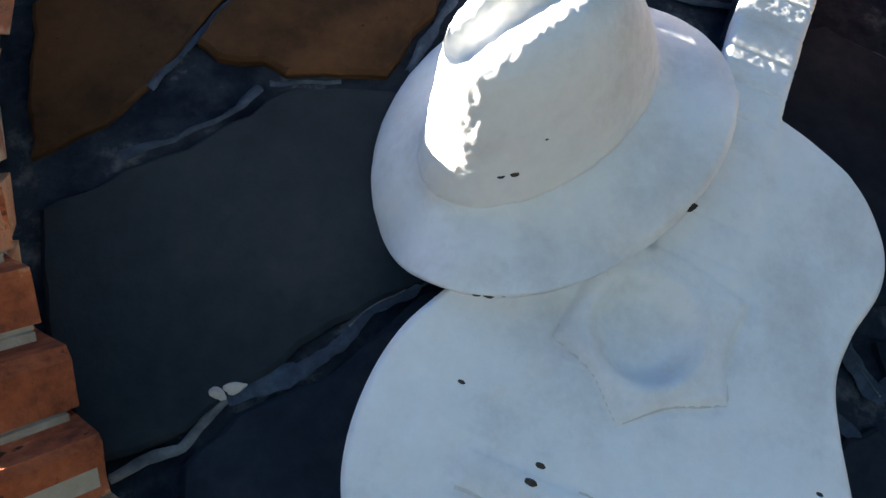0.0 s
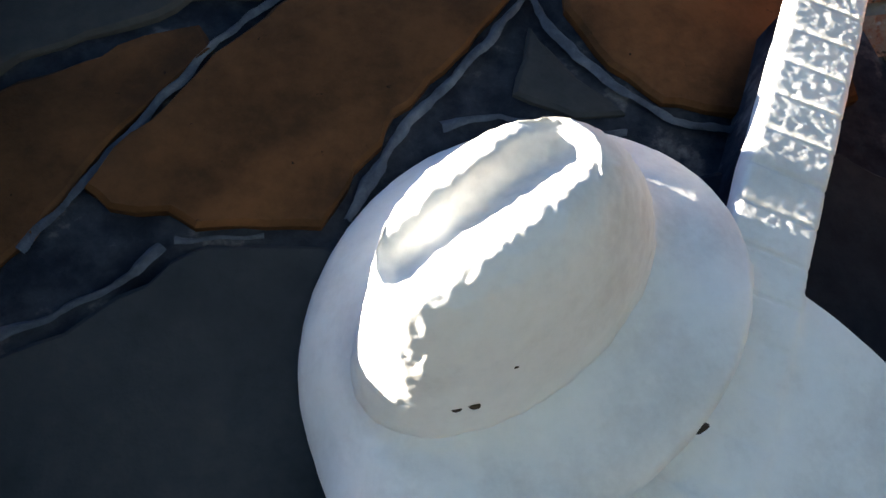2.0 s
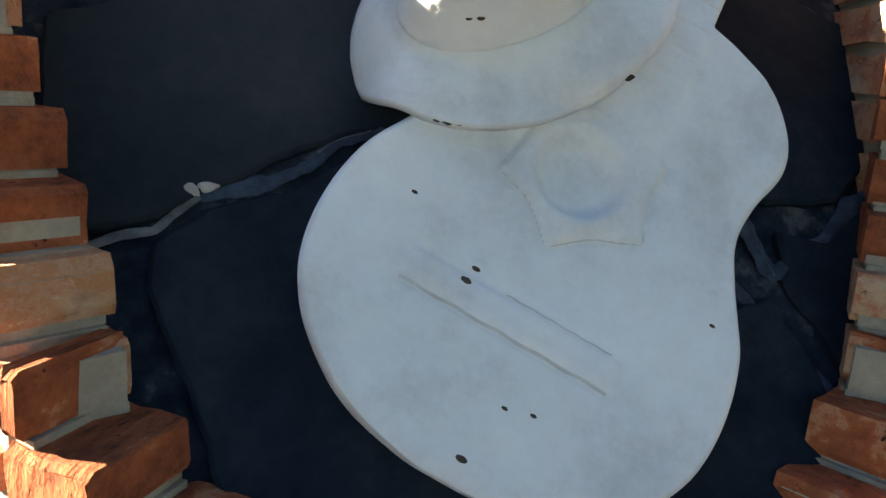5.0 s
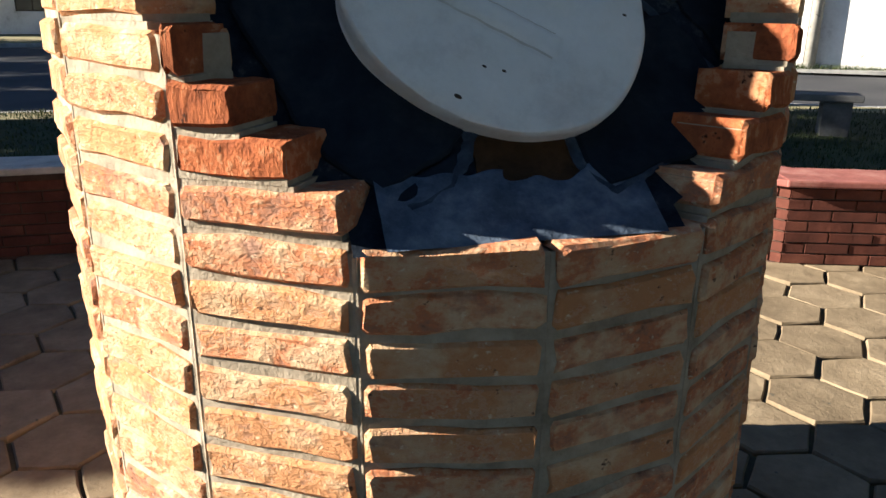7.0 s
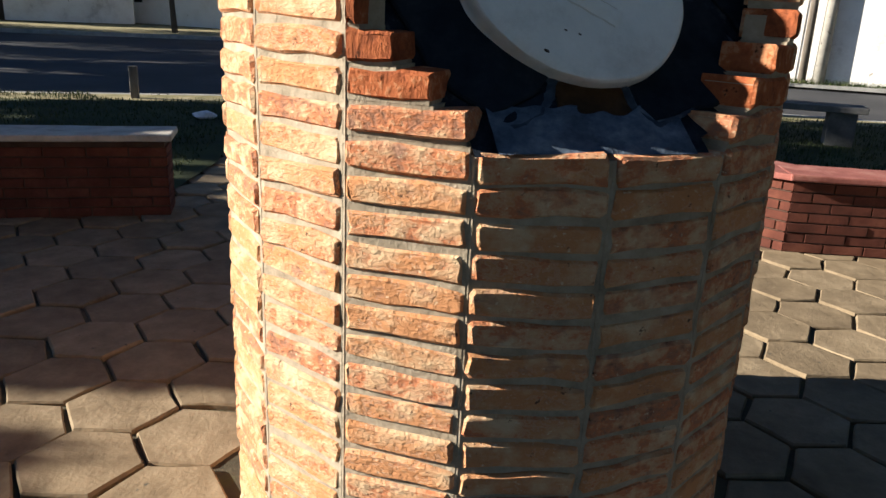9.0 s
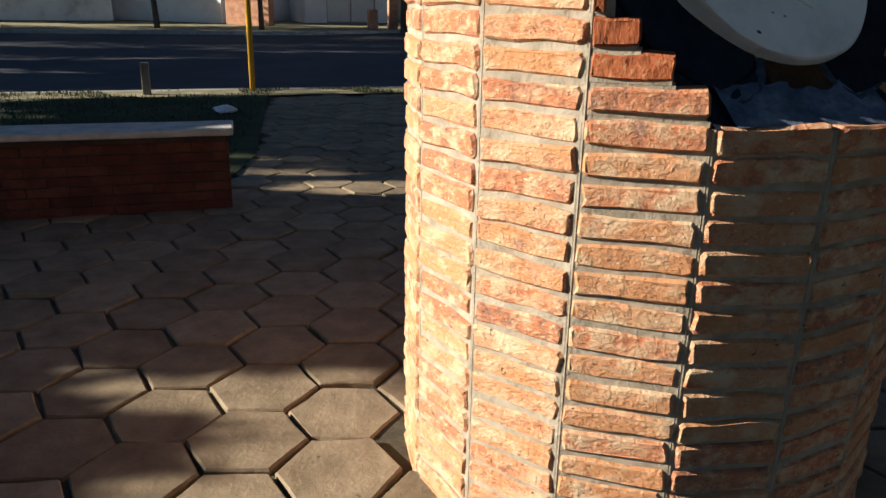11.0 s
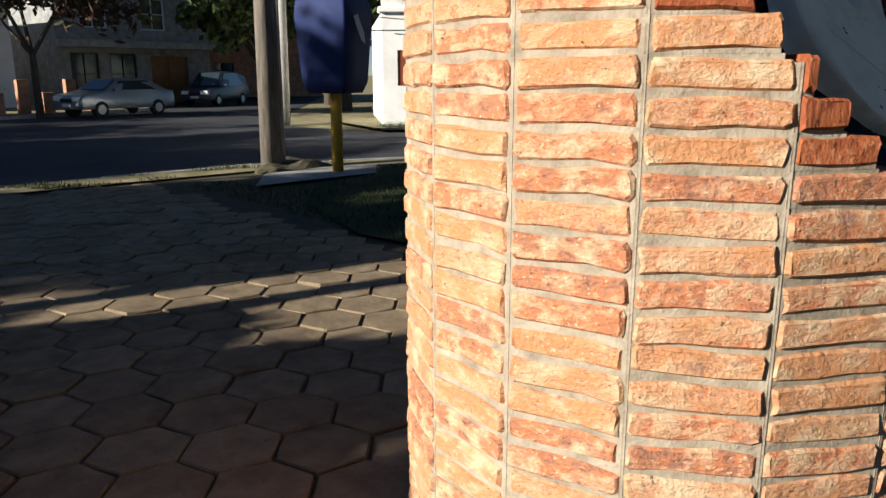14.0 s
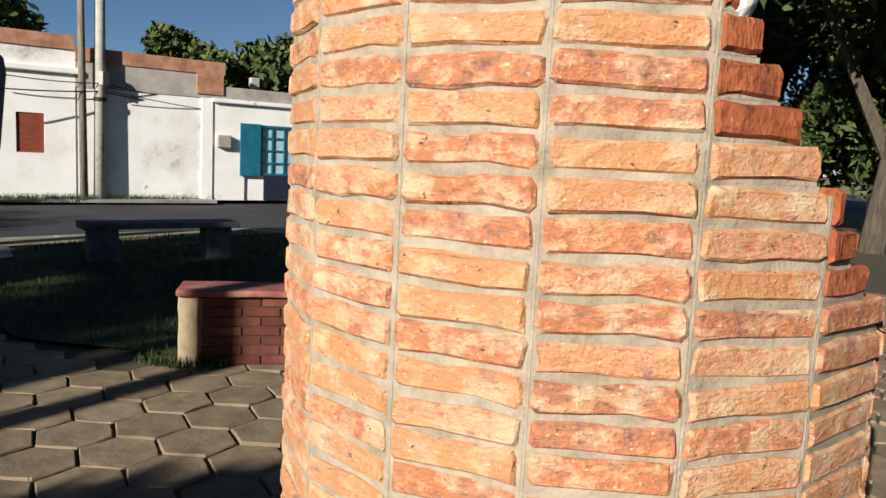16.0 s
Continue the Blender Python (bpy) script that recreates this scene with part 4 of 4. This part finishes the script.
CHALK = material("pale_pointing", [(0.05, 0.055, 0.06), (0.12, 0.125, 0.13), (0.22, 0.22, 0.215)], 30, 0.9, 0.6, 90)
INDIGO = material("blue_grey_pointing", [(0.013, 0.021, 0.037), (0.033, 0.049, 0.076), (0.085, 0.108, 0.14)], 18, 0.9, 0.6, 90)
joint_line([(-0.455, 0.030), (-0.387, 0.051), (-0.338, 0.094)], 0.006, CHALK, "pale cracked pointing")
joint_line([(-0.338, 0.094), (-0.257, 0.113), (-0.187, 0.168), (-0.10, 0.215)], 0.010, INDIGO, "blue-grey pointing")
joint_line([(-0.205, 0.158), (-0.14, 0.198)], 0.004, CHALK, "pale cracked pointing")
joint_line([(-0.178, 0.462), (-0.150, 0.385)], 0.0035, CHALK, "pale cracked pointing")
joint_line([(-0.273, 0.486), (-0.235, 0.482), (-0.185, 0.478)], 0.0045, INDIGO, "blue-grey pointing")
joint_line([(-0.42, 0.488), (-0.372, 0.545), (-0.297, 0.640), (-0.222, 0.735), (-0.155, 0.787), (-0.075, 0.86), (0.0, 0.945)], 0.0065, INDIGO, "blue-grey pointing")
joint_line([(-0.45, 0.395), (-0.385, 0.415), (-0.31, 0.452), (-0.285, 0.478)], 0.006, INDIGO, "blue-grey pointing")
joint_line([(0.36, 0.09), (0.385, 0.01), (0.44, 0.03), (0.50, 0.08), (0.60, 0.16)], 0.014, INDIGO, "blue-grey pointing")
joint_line([(0.372, 0.05), (0.388, 0.008)], 0.006, CHALK, "pale cracked pointing")
joint_line([(0.32, 0.0), (0.37, -0.06), (0.43, -0.16), (0.43, -0.24)], 0.011, INDIGO, "blue-grey pointing")
joint_line([(0.66, 0.35), (0.64, 0.2), (0.60, 0.08)], 0.010, INDIGO, "blue-grey pointing")
joint_line([(0.50, 0.52), (0.58, 0.46), (0.66, 0.30)], 0.006, INDIGO, "blue-grey pointing")
joint_line([(-0.03, -0.25), (-0.055, -0.30), (-0.09, -0.36), (-0.16, -0.40)], 0.014, INDIGO, "blue-grey pointing")
joint_line([(0.118, -0.25), (0.124, -0.33), (0.16, -0.39), (0.25, -0.345), (0.34, -0.27)], 0.013, INDIGO, "blue-grey pointing")
joint_line([(-0.10, 0.49), (-0.02, 0.605), (0.05, 0.668), (0.165, 0.79), (0.195, 0.86)], 0.007, INDIGO, "blue-grey pointing")
joint_line([(0.165, 0.785), (0.203, 0.69), (0.252, 0.63), (0.305, 0.588), (0.385, 0.568)], 0.007, INDIGO, "blue-grey pointing")
joint_line([(0.02, 0.60), (0.09, 0.61), (0.15, 0.585), (0.24, 0.575)], 0.006, INDIGO, "blue-grey pointing")

# ---- guitar ----
G_MAT = Matrix.Translation((-0.013, -0.472, 1.502)) @ Matrix((Vector((1, 0, 0)), Vector((0, 0.62, 1)).normalized(), Vector((0, -1, 0.62)).normalized())).transposed().to_4x4() @ Matrix.Rotation(radians(-30.3), 4, "Z") @ Matrix.Scale(1.02, 4)
guitar = tagged(new("stone_guitar"), "white marble guitar carved in relief, leaning on the slate facing", "sculpture")
guitar.matrix_basis = G_MAT
KNOTS = [(-0.190, 0.0), (-0.186, 0.045), (-0.172, 0.105), (-0.146, 0.155), (-0.105, 0.203), (-0.054, 0.232), (0.016, 0.243), (0.087, 0.234), (0.16, 0.201), (0.215, 0.183), (0.268, 0.188), (0.335, 0.207), (0.388, 0.197), (0.444, 0.150), (0.470, 0.09), (0.482, 0.05)]


def half_width(a):
    ks = [k for k, _ in KNOTS]
    i = max(0, min(len(KNOTS) - 2, np.searchsorted(ks, a) - 1))
    (a0, w0), (a1, w1) = KNOTS[i], KNOTS[i + 1]
    m0 = (w1 - KNOTS[i - 1][1]) / (a1 - KNOTS[i - 1][0]) if i > 0 else 2.2 * (w1 - w0) / (a1 - a0)
    m1 = (KNOTS[i + 2][1] - w0) / (KNOTS[i + 2][0] - a0) if i < len(KNOTS) - 2 else (w1 - w0) / (a1 - a0)
    t, h = (a - a0) / (a1 - a0), a1 - a0
    return max(0, (2 * t**3 - 3 * t**2 + 1) * w0 + (t**3 - 2 * t**2 + t) * h * m0 + (-2 * t**3 + 3 * t**2) * w1 + (t**3 - t**2) * h * m1)


def smooth01(x):
    x = min(1, max(0, x))
    return x * x * (3 - 2 * x)


STAR = [(37, 0.116), (122, 0.105), (208, 0.093), (272, 0.098), (340, 0.106), (397, 0.116)]


def star_edge(th):
    """Radius of the five-pointed, hollow-sided rosette at an angle."""
    d = math.degrees(th) % 360
    d = d + 360 if d < 37 else d
    for (d0, r0), (d1, r1) in zip(STAR, STAR[1:]):
        if d <= d1:
            f = (d - d0) / (d1 - d0)
            return r0 + (r1 - r0) * f - 0.026 * math.sin(math.pi * f) ** 0.8
    return STAR[0][1]


def relief(a, b):
    """Height of the carved front: dished sound hole, star-shaped rosette, bridge, waves of the chisel."""
    h = 0.0018 * noise.noise(Vector((a * 7, b * 7, 1))) + 0.0008 * noise.noise(Vector((a * 30, b * 30, 4)))
    da, db = a - 0.183, b + 0.009
    r = math.hypot(da, db)
    th = math.atan2(da, db)
    edge = star_edge(th)
    h += 0.0045 * smooth01((edge - r) / 0.006 + 0.5) - 0.0030 * math.exp(-(((r - edge - 0.005) / 0.004) ** 2))
    h += 0.003 * math.exp(-(((r - 0.062) / 0.006) ** 2)) - 0.024 * smooth01((0.060 - r) / 0.024)
    inside = min((0.016 - abs(a + 0.0105)) / 0.004, (0.128 - abs(b + 0.006)) / 0.004)
    h += 0.003 * smooth01(inside + 0.5) - 0.002 * math.exp(-((min(inside, 4) + 1.3) ** 2) / 0.6)
    if a > 0.262:
        h += 0.004 * smooth01((0.046 - abs(b - 0.017)) / 0.004 + 0.5)
        g = (a - 0.262) % 0.044
        if abs(b - 0.017) < 0.046:
            h -= 0.0025 * math.exp(-(((g - 0.022) / 0.0035) ** 2))
    return h


na, nb_ = 190, 130
bm = B()
front = []
for i in range(na + 1):
    s_ = i / na
    a = -0.189 + 0.670 * (0.5 - 0.5 * math.cos(math.pi * s_)) * 1.0
    w = half_width(a)
    line = []
    for j in range(nb_ + 1):
        f = math.sin((2 * j / nb_ - 1) * math.pi / 2)
        near = min(1 - abs(f), 0.06) * max(w, 0.02)
        drop = 0.008 * (1 - min(1, near / 0.009)) ** 2
        line.append(bm.verts.new((0.006 + f * (w + 0.006), a, relief(a, 0.006 + f * (w + 0.006)) - drop)))
    front.append(line)
for i in range(na):
    for j in range(nb_):
        bm.faces.new((front[i][j], front[i][j + 1], front[i + 1][j + 1], front[i + 1][j]))
rim = [front[i][nb_] for i in range(na + 1)] + [front[na][j] for j in range(nb_ - 1, -1, -1)] + [front[i][0] for i in range(na - 1, -1, -1)] + [front[0][j] for j in range(1, nb_)]
low = [bm.verts.new((v.co.x * 0.995, v.co.y * 0.995, -0.034 + 0.002 * noise.noise(v.co * 14))) for v in rim]
low2 = [bm.verts.new((v.co.x * 0.985 + 0.001, v.co.y * 0.985 + 0.001, -0.066)) for v in rim]
for l0, l1 in ((rim, low), (low, low2)):
    for i in range(len(rim)):
        j = (i + 1) % len(rim)
        bm.faces.new((l0[i], l1[i], l1[j], l0[j]))
bm.faces.new(low2)
part("body", bm, MARBLE, guitar, smooth=True)

bm = B()
rows_ = []
for i in range(221):
    a = 0.44 + 0.44 * i / 220
    line = []
    for j in range(25):
        f = 2 * j / 24 - 1
        g = (a - 0.262) % 0.044
        h = 0.004 - 0.004 * math.exp(-(((g - 0.022) / 0.0024) ** 2)) - 0.006 * max(0, (abs(f) - 0.88) / 0.12) ** 2 + 0.0007 * noise.noise(Vector((a * 110, f * 7, 2))) + 0.0006 * noise.noise(Vector((a * 230, f * 12, 6)))
        wob = 0.002 * noise.noise(Vector((a * 16, 5 + (f > 0), 0)))
        line.append(bm.verts.new((0.020 + f * (0.0425 + wob), a, h)))
    rows_.append(line)
for i in range(220):
    for j in range(24):
        bm.faces.new((rows_[i][j], rows_[i][j + 1], rows_[i + 1][j + 1], rows_[i + 1][j]))
edge = [r[0] for r in rows_] + rows_[-1][1:-1] + [r[-1] for r in reversed(rows_)]
back = [bm.verts.new((v.co.x * 0.97 + 0.002, v.co.y, -0.026)) for v in edge]
for i in range(len(edge) - 1):
    bm.faces.new((edge[i], edge[i + 1], back[i + 1], back[i]))
part("neck", bm, MARBLE, guitar, "white marble neck with carved frets", True)
bm = box(B(), (-0.13, -0.08, -0.20), (0.15, 0.40, -0.055))
box(bm, (0.0, 0.40, -0.26), (0.04, 0.86, -0.028))
part("mortar_bed", bm, JOINT, guitar, "hidden mortar bed behind the carving")


def stain(parent, pts, width, mat, name, label, lift=0.0012):
    bm = B()
    prev = None
    for i, (b, a) in enumerate(pts):
        nx = Vector(pts[min(i + 1, len(pts) - 1)]) - Vector(pts[max(i - 1, 0)])
        side = Vector((-nx.y, nx.x)).normalized() * width * (0.6 + 0.6 * abs(noise.noise(Vector((a * 50, b * 50, 7)))))
        z = relief(a, b) + lift
        pair = (bm.verts.new((b - side.x, a - side.y, z)), bm.verts.new((b + side.x, a + side.y, z)))
        if prev:
            bm.faces.new((prev[0], prev[1], pair[1], pair[0]))
        prev = pair
    return part(name, bm, mat, parent, label)


stain(guitar, [(-0.13 + 0.25 * i / 30, -0.031 + 0.0008 * math.sin(i)) for i in range(31)], 0.0028, GROOVE, "dirt_line", "tan dirt line along the bridge")
stain(guitar, [(-0.02 + 0.13 * i / 16, 0.0098 + 0.0006 * math.sin(i * 2)) for i in range(17)], 0.0014, GROOVE, "dirt_line", "tan dirt line along the bridge")
star = [(-0.009 + (star_edge(t_) + 0.003) * math.cos(t_), 0.183 + (star_edge(t_) + 0.003) * math.sin(t_)) for t_ in [radians(200 + 150 * i / 40) for i in range(41)]]
stain(guitar, star, 0.0020, GROOVE, "dirt_line", "tan dirt line round the rosette")
for b, a, r in ((-0.066, 0.0, 0.005), (-0.062, 0.018, 0.004), (0.013, -0.163, 0.005), (0.06, -0.09, 0.003), (-0.16, 0.06, 0.003), (0.20, 0.10, 0.003), (0.03, -0.098, 0.003)):
    bm = B()
    bmesh.ops.create_icosphere(bm, subdivisions=1, radius=r, matrix=Matrix.Translation((b, a, relief(a, b))) @ Matrix.Diagonal((1.5, 0.8, 0.25, 1)))
    part("dark_speck", bm, SPECK, guitar, "dark pit in the marble")

# ---- hat ----
H_MAT = Matrix.Translation((-0.02, -0.355, 1.775)) @ Matrix((Vector((1, 0, 0)), Vector((0, 0.72, 1)).normalized(), Vector((0, -1, 0.72)).normalized())).transposed().to_4x4()
hat = tagged(new("stone_hat"), "white marble brimmed hat with creased crown on a stone guitar", "sculpture")
hat.matrix_basis = H_MAT
TO_GUITAR = G_MAT.inverted() @ H_MAT
BRIM = (0.0482, 0.1408, 0.2366, 0.1866, 0.7798)
BASE = (0.0217, 0.1253, 0.1524, 0.0859, 0.5604)
CROWN = (-0.0163, 0.1436, 0.0952, 0.0522, 0.5855)


def hat_point(th, s_):
    """Brim from its edge (s 0 to 1), crown wall (1 to 2), creased top (2 to 3)."""
    c, s0 = math.cos(th), math.sin(th)

    def oval(x, y, rx, ry, al, wave=0.0):
        k = 1 + wave * math.cos(3 * th - 0.395)
        return Vector((x + rx * k * c * math.cos(al) - ry * k * s0 * math.sin(al), y + rx * k * c * math.sin(al) + ry * k * s0 * math.cos(al), 0))

    def cap_z(q):
        return 0.1172 + 0.1396 * (q.x - CROWN[0]) - 0.083 * (q.y - CROWN[1])

    brim, base, top = oval(*BRIM, -0.0073), oval(*BASE), oval(*CROWN)
    brim.z = max(-0.132, -0.0867 + 0.2935 * (brim.x - BRIM[0]) - 0.2235 * (brim.y - BRIM[1]) - 0.0136 * math.cos(2 * th) - 0.0048 * math.sin(2 * th))
    base.z = -0.026 + 0.12 * (base.x + 0.04) - 0.02 * (base.y - 0.015)
    top.z = cap_z(top)
    if s_ <= 1:
        q = brim.lerp(base, s_)
        q.z += 0.010 * math.sin(math.pi * min(1, s_ * 1.15)) * (1 - s_) - 0.010 * (max(0, 0.08 - s_) / 0.08) ** 2
        on = TO_GUITAR @ q
        if -0.18 < on.y < 0.48:
            over = smooth01((half_width(on.y) + 0.12 - abs(on.x - 0.006)) / 0.12)
            lift = over * max(0, 0.020 - on.z) * (1 - smooth01((s_ - 0.6) / 0.4))
            q += Vector((-0.20, -0.20, 1)) * lift
        return q
    if s_ <= 2:
        f = s_ - 1
        q = base.lerp(top, f ** 1.35)
        q.z = base.z + (top.z - base.z) * (1 - (1 - f) ** 1.3)
        fillet = max(0, 0.10 - f) / 0.10
        q += (base - Vector((BASE[0], BASE[1], base.z))).normalized() * 0.006 * fillet ** 2
        return q
    f = s_ - 2
    al = CROWN[4]
    centre = Vector((CROWN[0], CROWN[1], 0))
    q = Vector((top.x, top.y, 0)).lerp(centre, f)
    u = ((q.x - centre.x) * math.cos(al) + (q.y - centre.y) * math.sin(al)) / CROWN[2]
    v = (-(q.x - centre.x) * math.sin(al) + (q.y - centre.y) * math.cos(al)) / CROWN[3]
    crease = math.exp(-(((v - 0.12 + 0.10 * u) / (0.36 + 0.06 * u)) ** 2)) * smooth01((1.02 - abs(u)) / 0.3)
    q.z = cap_z(q) + 0.014 * (1 - (1 - min(1, f * 1.6)) ** 2) - 0.024 * crease
    return q


bm = B()
ns, nt = 150, 190
loops = []
for i in range(ns):
    s_ = 3 * i / ns
    loop = []
    for j in range(nt):
        q = hat_point(2 * math.pi * j / nt, s_)
        q += Vector((0, 0, 1)) * (0.0012 * noise.noise(q * 25)) + noise.noise_vector(q * 60) * (0.0008 if s_ < 1 else 0.0014) + noise.noise_vector(q * 130) * (0.0004 if s_ < 1 else 0.0010)
        loop.append(bm.verts.new(q))
    loops.append(loop)
under = [bm.verts.new((v.co.x * 0.985 + 0.0007, v.co.y * 0.985 + 0.002, v.co.z - 0.016)) for v in loops[0]]
inner = [bm.verts.new((0.045 + (v.co.x - 0.045) * 0.7, 0.14 + (v.co.y - 0.14) * 0.7, max(v.co.z, -0.115) - 0.02)) for v in loops[0]]
for l0, l1 in ((inner, under), (under, loops[0]), *zip(loops, loops[1:])):
    for j in range(nt):
        k = (j + 1) % nt
        bm.faces.new((l0[j], l0[k], l1[k], l1[j]))
tip = bm.verts.new(hat_point(0, 2.9999))
for j in range(nt):
    bm.faces.new((loops[-1][j], loops[-1][(j + 1) % nt], tip))
bmesh.ops.recalc_face_normals(bm, faces=bm.faces)
part("felt", bm, MARBLE, hat, "white marble brim and creased crown", True)
bm = box(B(), (-0.03, 0.05, -0.15), (0.09, 0.15, -0.045))
part("mortar_bed", bm, JOINT, hat, "hidden mortar bed under the hat")
for th, s_, r in ((3.86, 1.26, 0.0028), (3.98, 1.26, 0.0034), (4.25, 1.45, 0.0014), (3.50, 0.02, 0.004), (3.56, 0.02, 0.005), (3.62, 0.02, 0.004), (4.60, 0.02, 0.006)):
    bm = B()
    bmesh.ops.create_icosphere(bm, subdivisions=2, radius=r, matrix=Matrix.Translation(hat_point(th, s_) - Vector((0, 0, 0.004 if s_ < 0.1 else 0))) @ Matrix.Diagonal((1.6, 0.8, 0.6, 1)))
    rough_up(bm, 0.002, 150)
    part("dark_speck", bm, SPECK, hat, "dark pit in the marble")

# ---- unseen trees added to shade the ground beside the pillar and around it ----
for i, (x, y, h, r, low_, n_) in enumerate(((-10.6, 3.9, 4.2, 1.2, 1.4, 11000), (-10.5, 5.2, 3.9, 1.0, 1.3, 10000), (-17.5, 10.55, 11.2, 2.65, 2.5, 12000), (-17, 20.0, 11.2, 3.8, 2.5, 11000), (-24, 18.6, 12.3, 3.2, 3, 10000), (-23, 27, 12.3, 4.6, 3, 10000), (-33, 33, 12, 5, 3, 9000), (-8.3, -1.3, 5.6, 1.8, 1.5, 9000), (-7.4, -3.9, 6.0, 1.9, 1.6, 9000), (-11.6, -2.2, 6.5, 1.9, 1.6, 9000), (-10.6, 1.9, 3.6, 1.0, 1.0, 9000))):
    tree((x, y, 0), h, r, h - low_, 0.15, LEAF, "unseen leafy tree added to cast shade over the ground", 60 + i, n_, 0.22, forks=7)
# Big trees behind the camera, never in view, added to hold back sky light.
for i, (x, y, h, r) in enumerate(((-5.5, -8.5, 10, 4.6), (1.5, -9.5, 11, 5.0), (8.5, -7.5, 10, 4.6), (-12, -6.5, 9, 4.0))):
    tree((x, y, 0), h, r, h - 1.8, 0.25, LEAF, "large unseen leafy tree added to block sky light", 90 + i, 8000, 0.3, forks=7)
# Two posts out of view, added to lay thin shadow strips on the paving.
for x, y in ((-8.2, 5.0), (-9.0, 5.83)):
    p = thing("shadow_post", (x, y, 0), "plain weathered wooden post, unseen, added to cast a shadow strip", "post", "plaza posts")
    part("shaft", rod(B(), (0, 0, -0.05), (0, 0, 6.5), 0.13, 0.11, 12), POLE, p, smooth=True)

# ---- hexagonal pavers ----
HEX = 0.213


def paver_mesh(seed):
    rng = random.Random(seed)
    bm = B()
    r = HEX - 0.006
    outer, top_, in_ = [], [], []
    for i in range(12):
        a = radians(30 * i)
        rad = r if i % 2 == 0 else r * math.cos(radians(30))
        rad *= 1 + rng.uniform(-0.045, 0.012)
        outer.append(bm.verts.new((rad * math.cos(a), rad * math.sin(a), -0.06)))
        top_.append(bm.verts.new((rad * math.cos(a), rad * math.sin(a), -0.008 + rng.uniform(-0.003, 0.002))))
        in_.append(bm.verts.new((rad * 0.965 * math.cos(a), rad * 0.965 * math.sin(a), rng.uniform(-0.002, 0.002))))
    for l0, l1 in ((outer, top_), (top_, in_)):
        for i in range(12):
            j = (i + 1) % 12
            bm.faces.new((l0[i], l0[j], l1[j], l1[i]))
    bm.faces.new(in_)
    return mesh("paver", bm, PAVER)


PAVERS = [paver_mesh(s_) for s_ in range(8)]
lay = random.Random(9)
far_pavers = B()
n_near = 0
HEX_TURN = radians(-12)
spots_ = []
for i in range(-40, 60):
    for j in range(-50, 60):
        x = HEX * 1.5 * i
        y = HEX * math.sqrt(3) * (j + 0.5 * (i % 2))
        x, y = x * math.cos(HEX_TURN) - y * math.sin(HEX_TURN), x * math.sin(HEX_TURN) + y * math.cos(HEX_TURN)
        if not (-6 < x < 9 and -5 < y < 9.2):
            continue
        if y > 3.35 and x < -1.3 + (y - 3.4) * 0.12:
            continue
        if x > 2.0 and y > 3.1 - (x - 2.3) * 0.62 and y > 1.0:
            continue
        if y > 3.0 and x > 2.1 + max(0, y - 4.4) * 0.25:
            continue
        if x * x + y * y < 0.45:
            continue
        spots_.append((math.hypot(x + 0.4, y - 1.6), x, y))
spots_.sort()
for d, x, y in spots_:
    m = Matrix.Translation((x, y, lay.uniform(-0.010, 0.005))) @ Matrix.Rotation(HEX_TURN + radians(60 * lay.randrange(6)) + lay.uniform(-0.03, 0.03), 4, "Z") @ Matrix.Rotation(lay.uniform(-0.024, 0.024), 4, "X")
    if n_near < 290:
        ob = new("paver", PAVERS[lay.randrange(8)])
        ob.parent = plaza
        ob.matrix_basis = m
        n_near += 1
    else:
        n0 = len(far_pavers.verts)
        far_pavers.from_mesh(PAVERS[lay.randrange(8)])
        far_pavers.verts.ensure_lookup_table()
        bmesh.ops.transform(far_pavers, matrix=m, verts=far_pavers.verts[n0:])
ob = part("paving", far_pavers, PAVER, plaza)
ob["kind"] = "stuff"
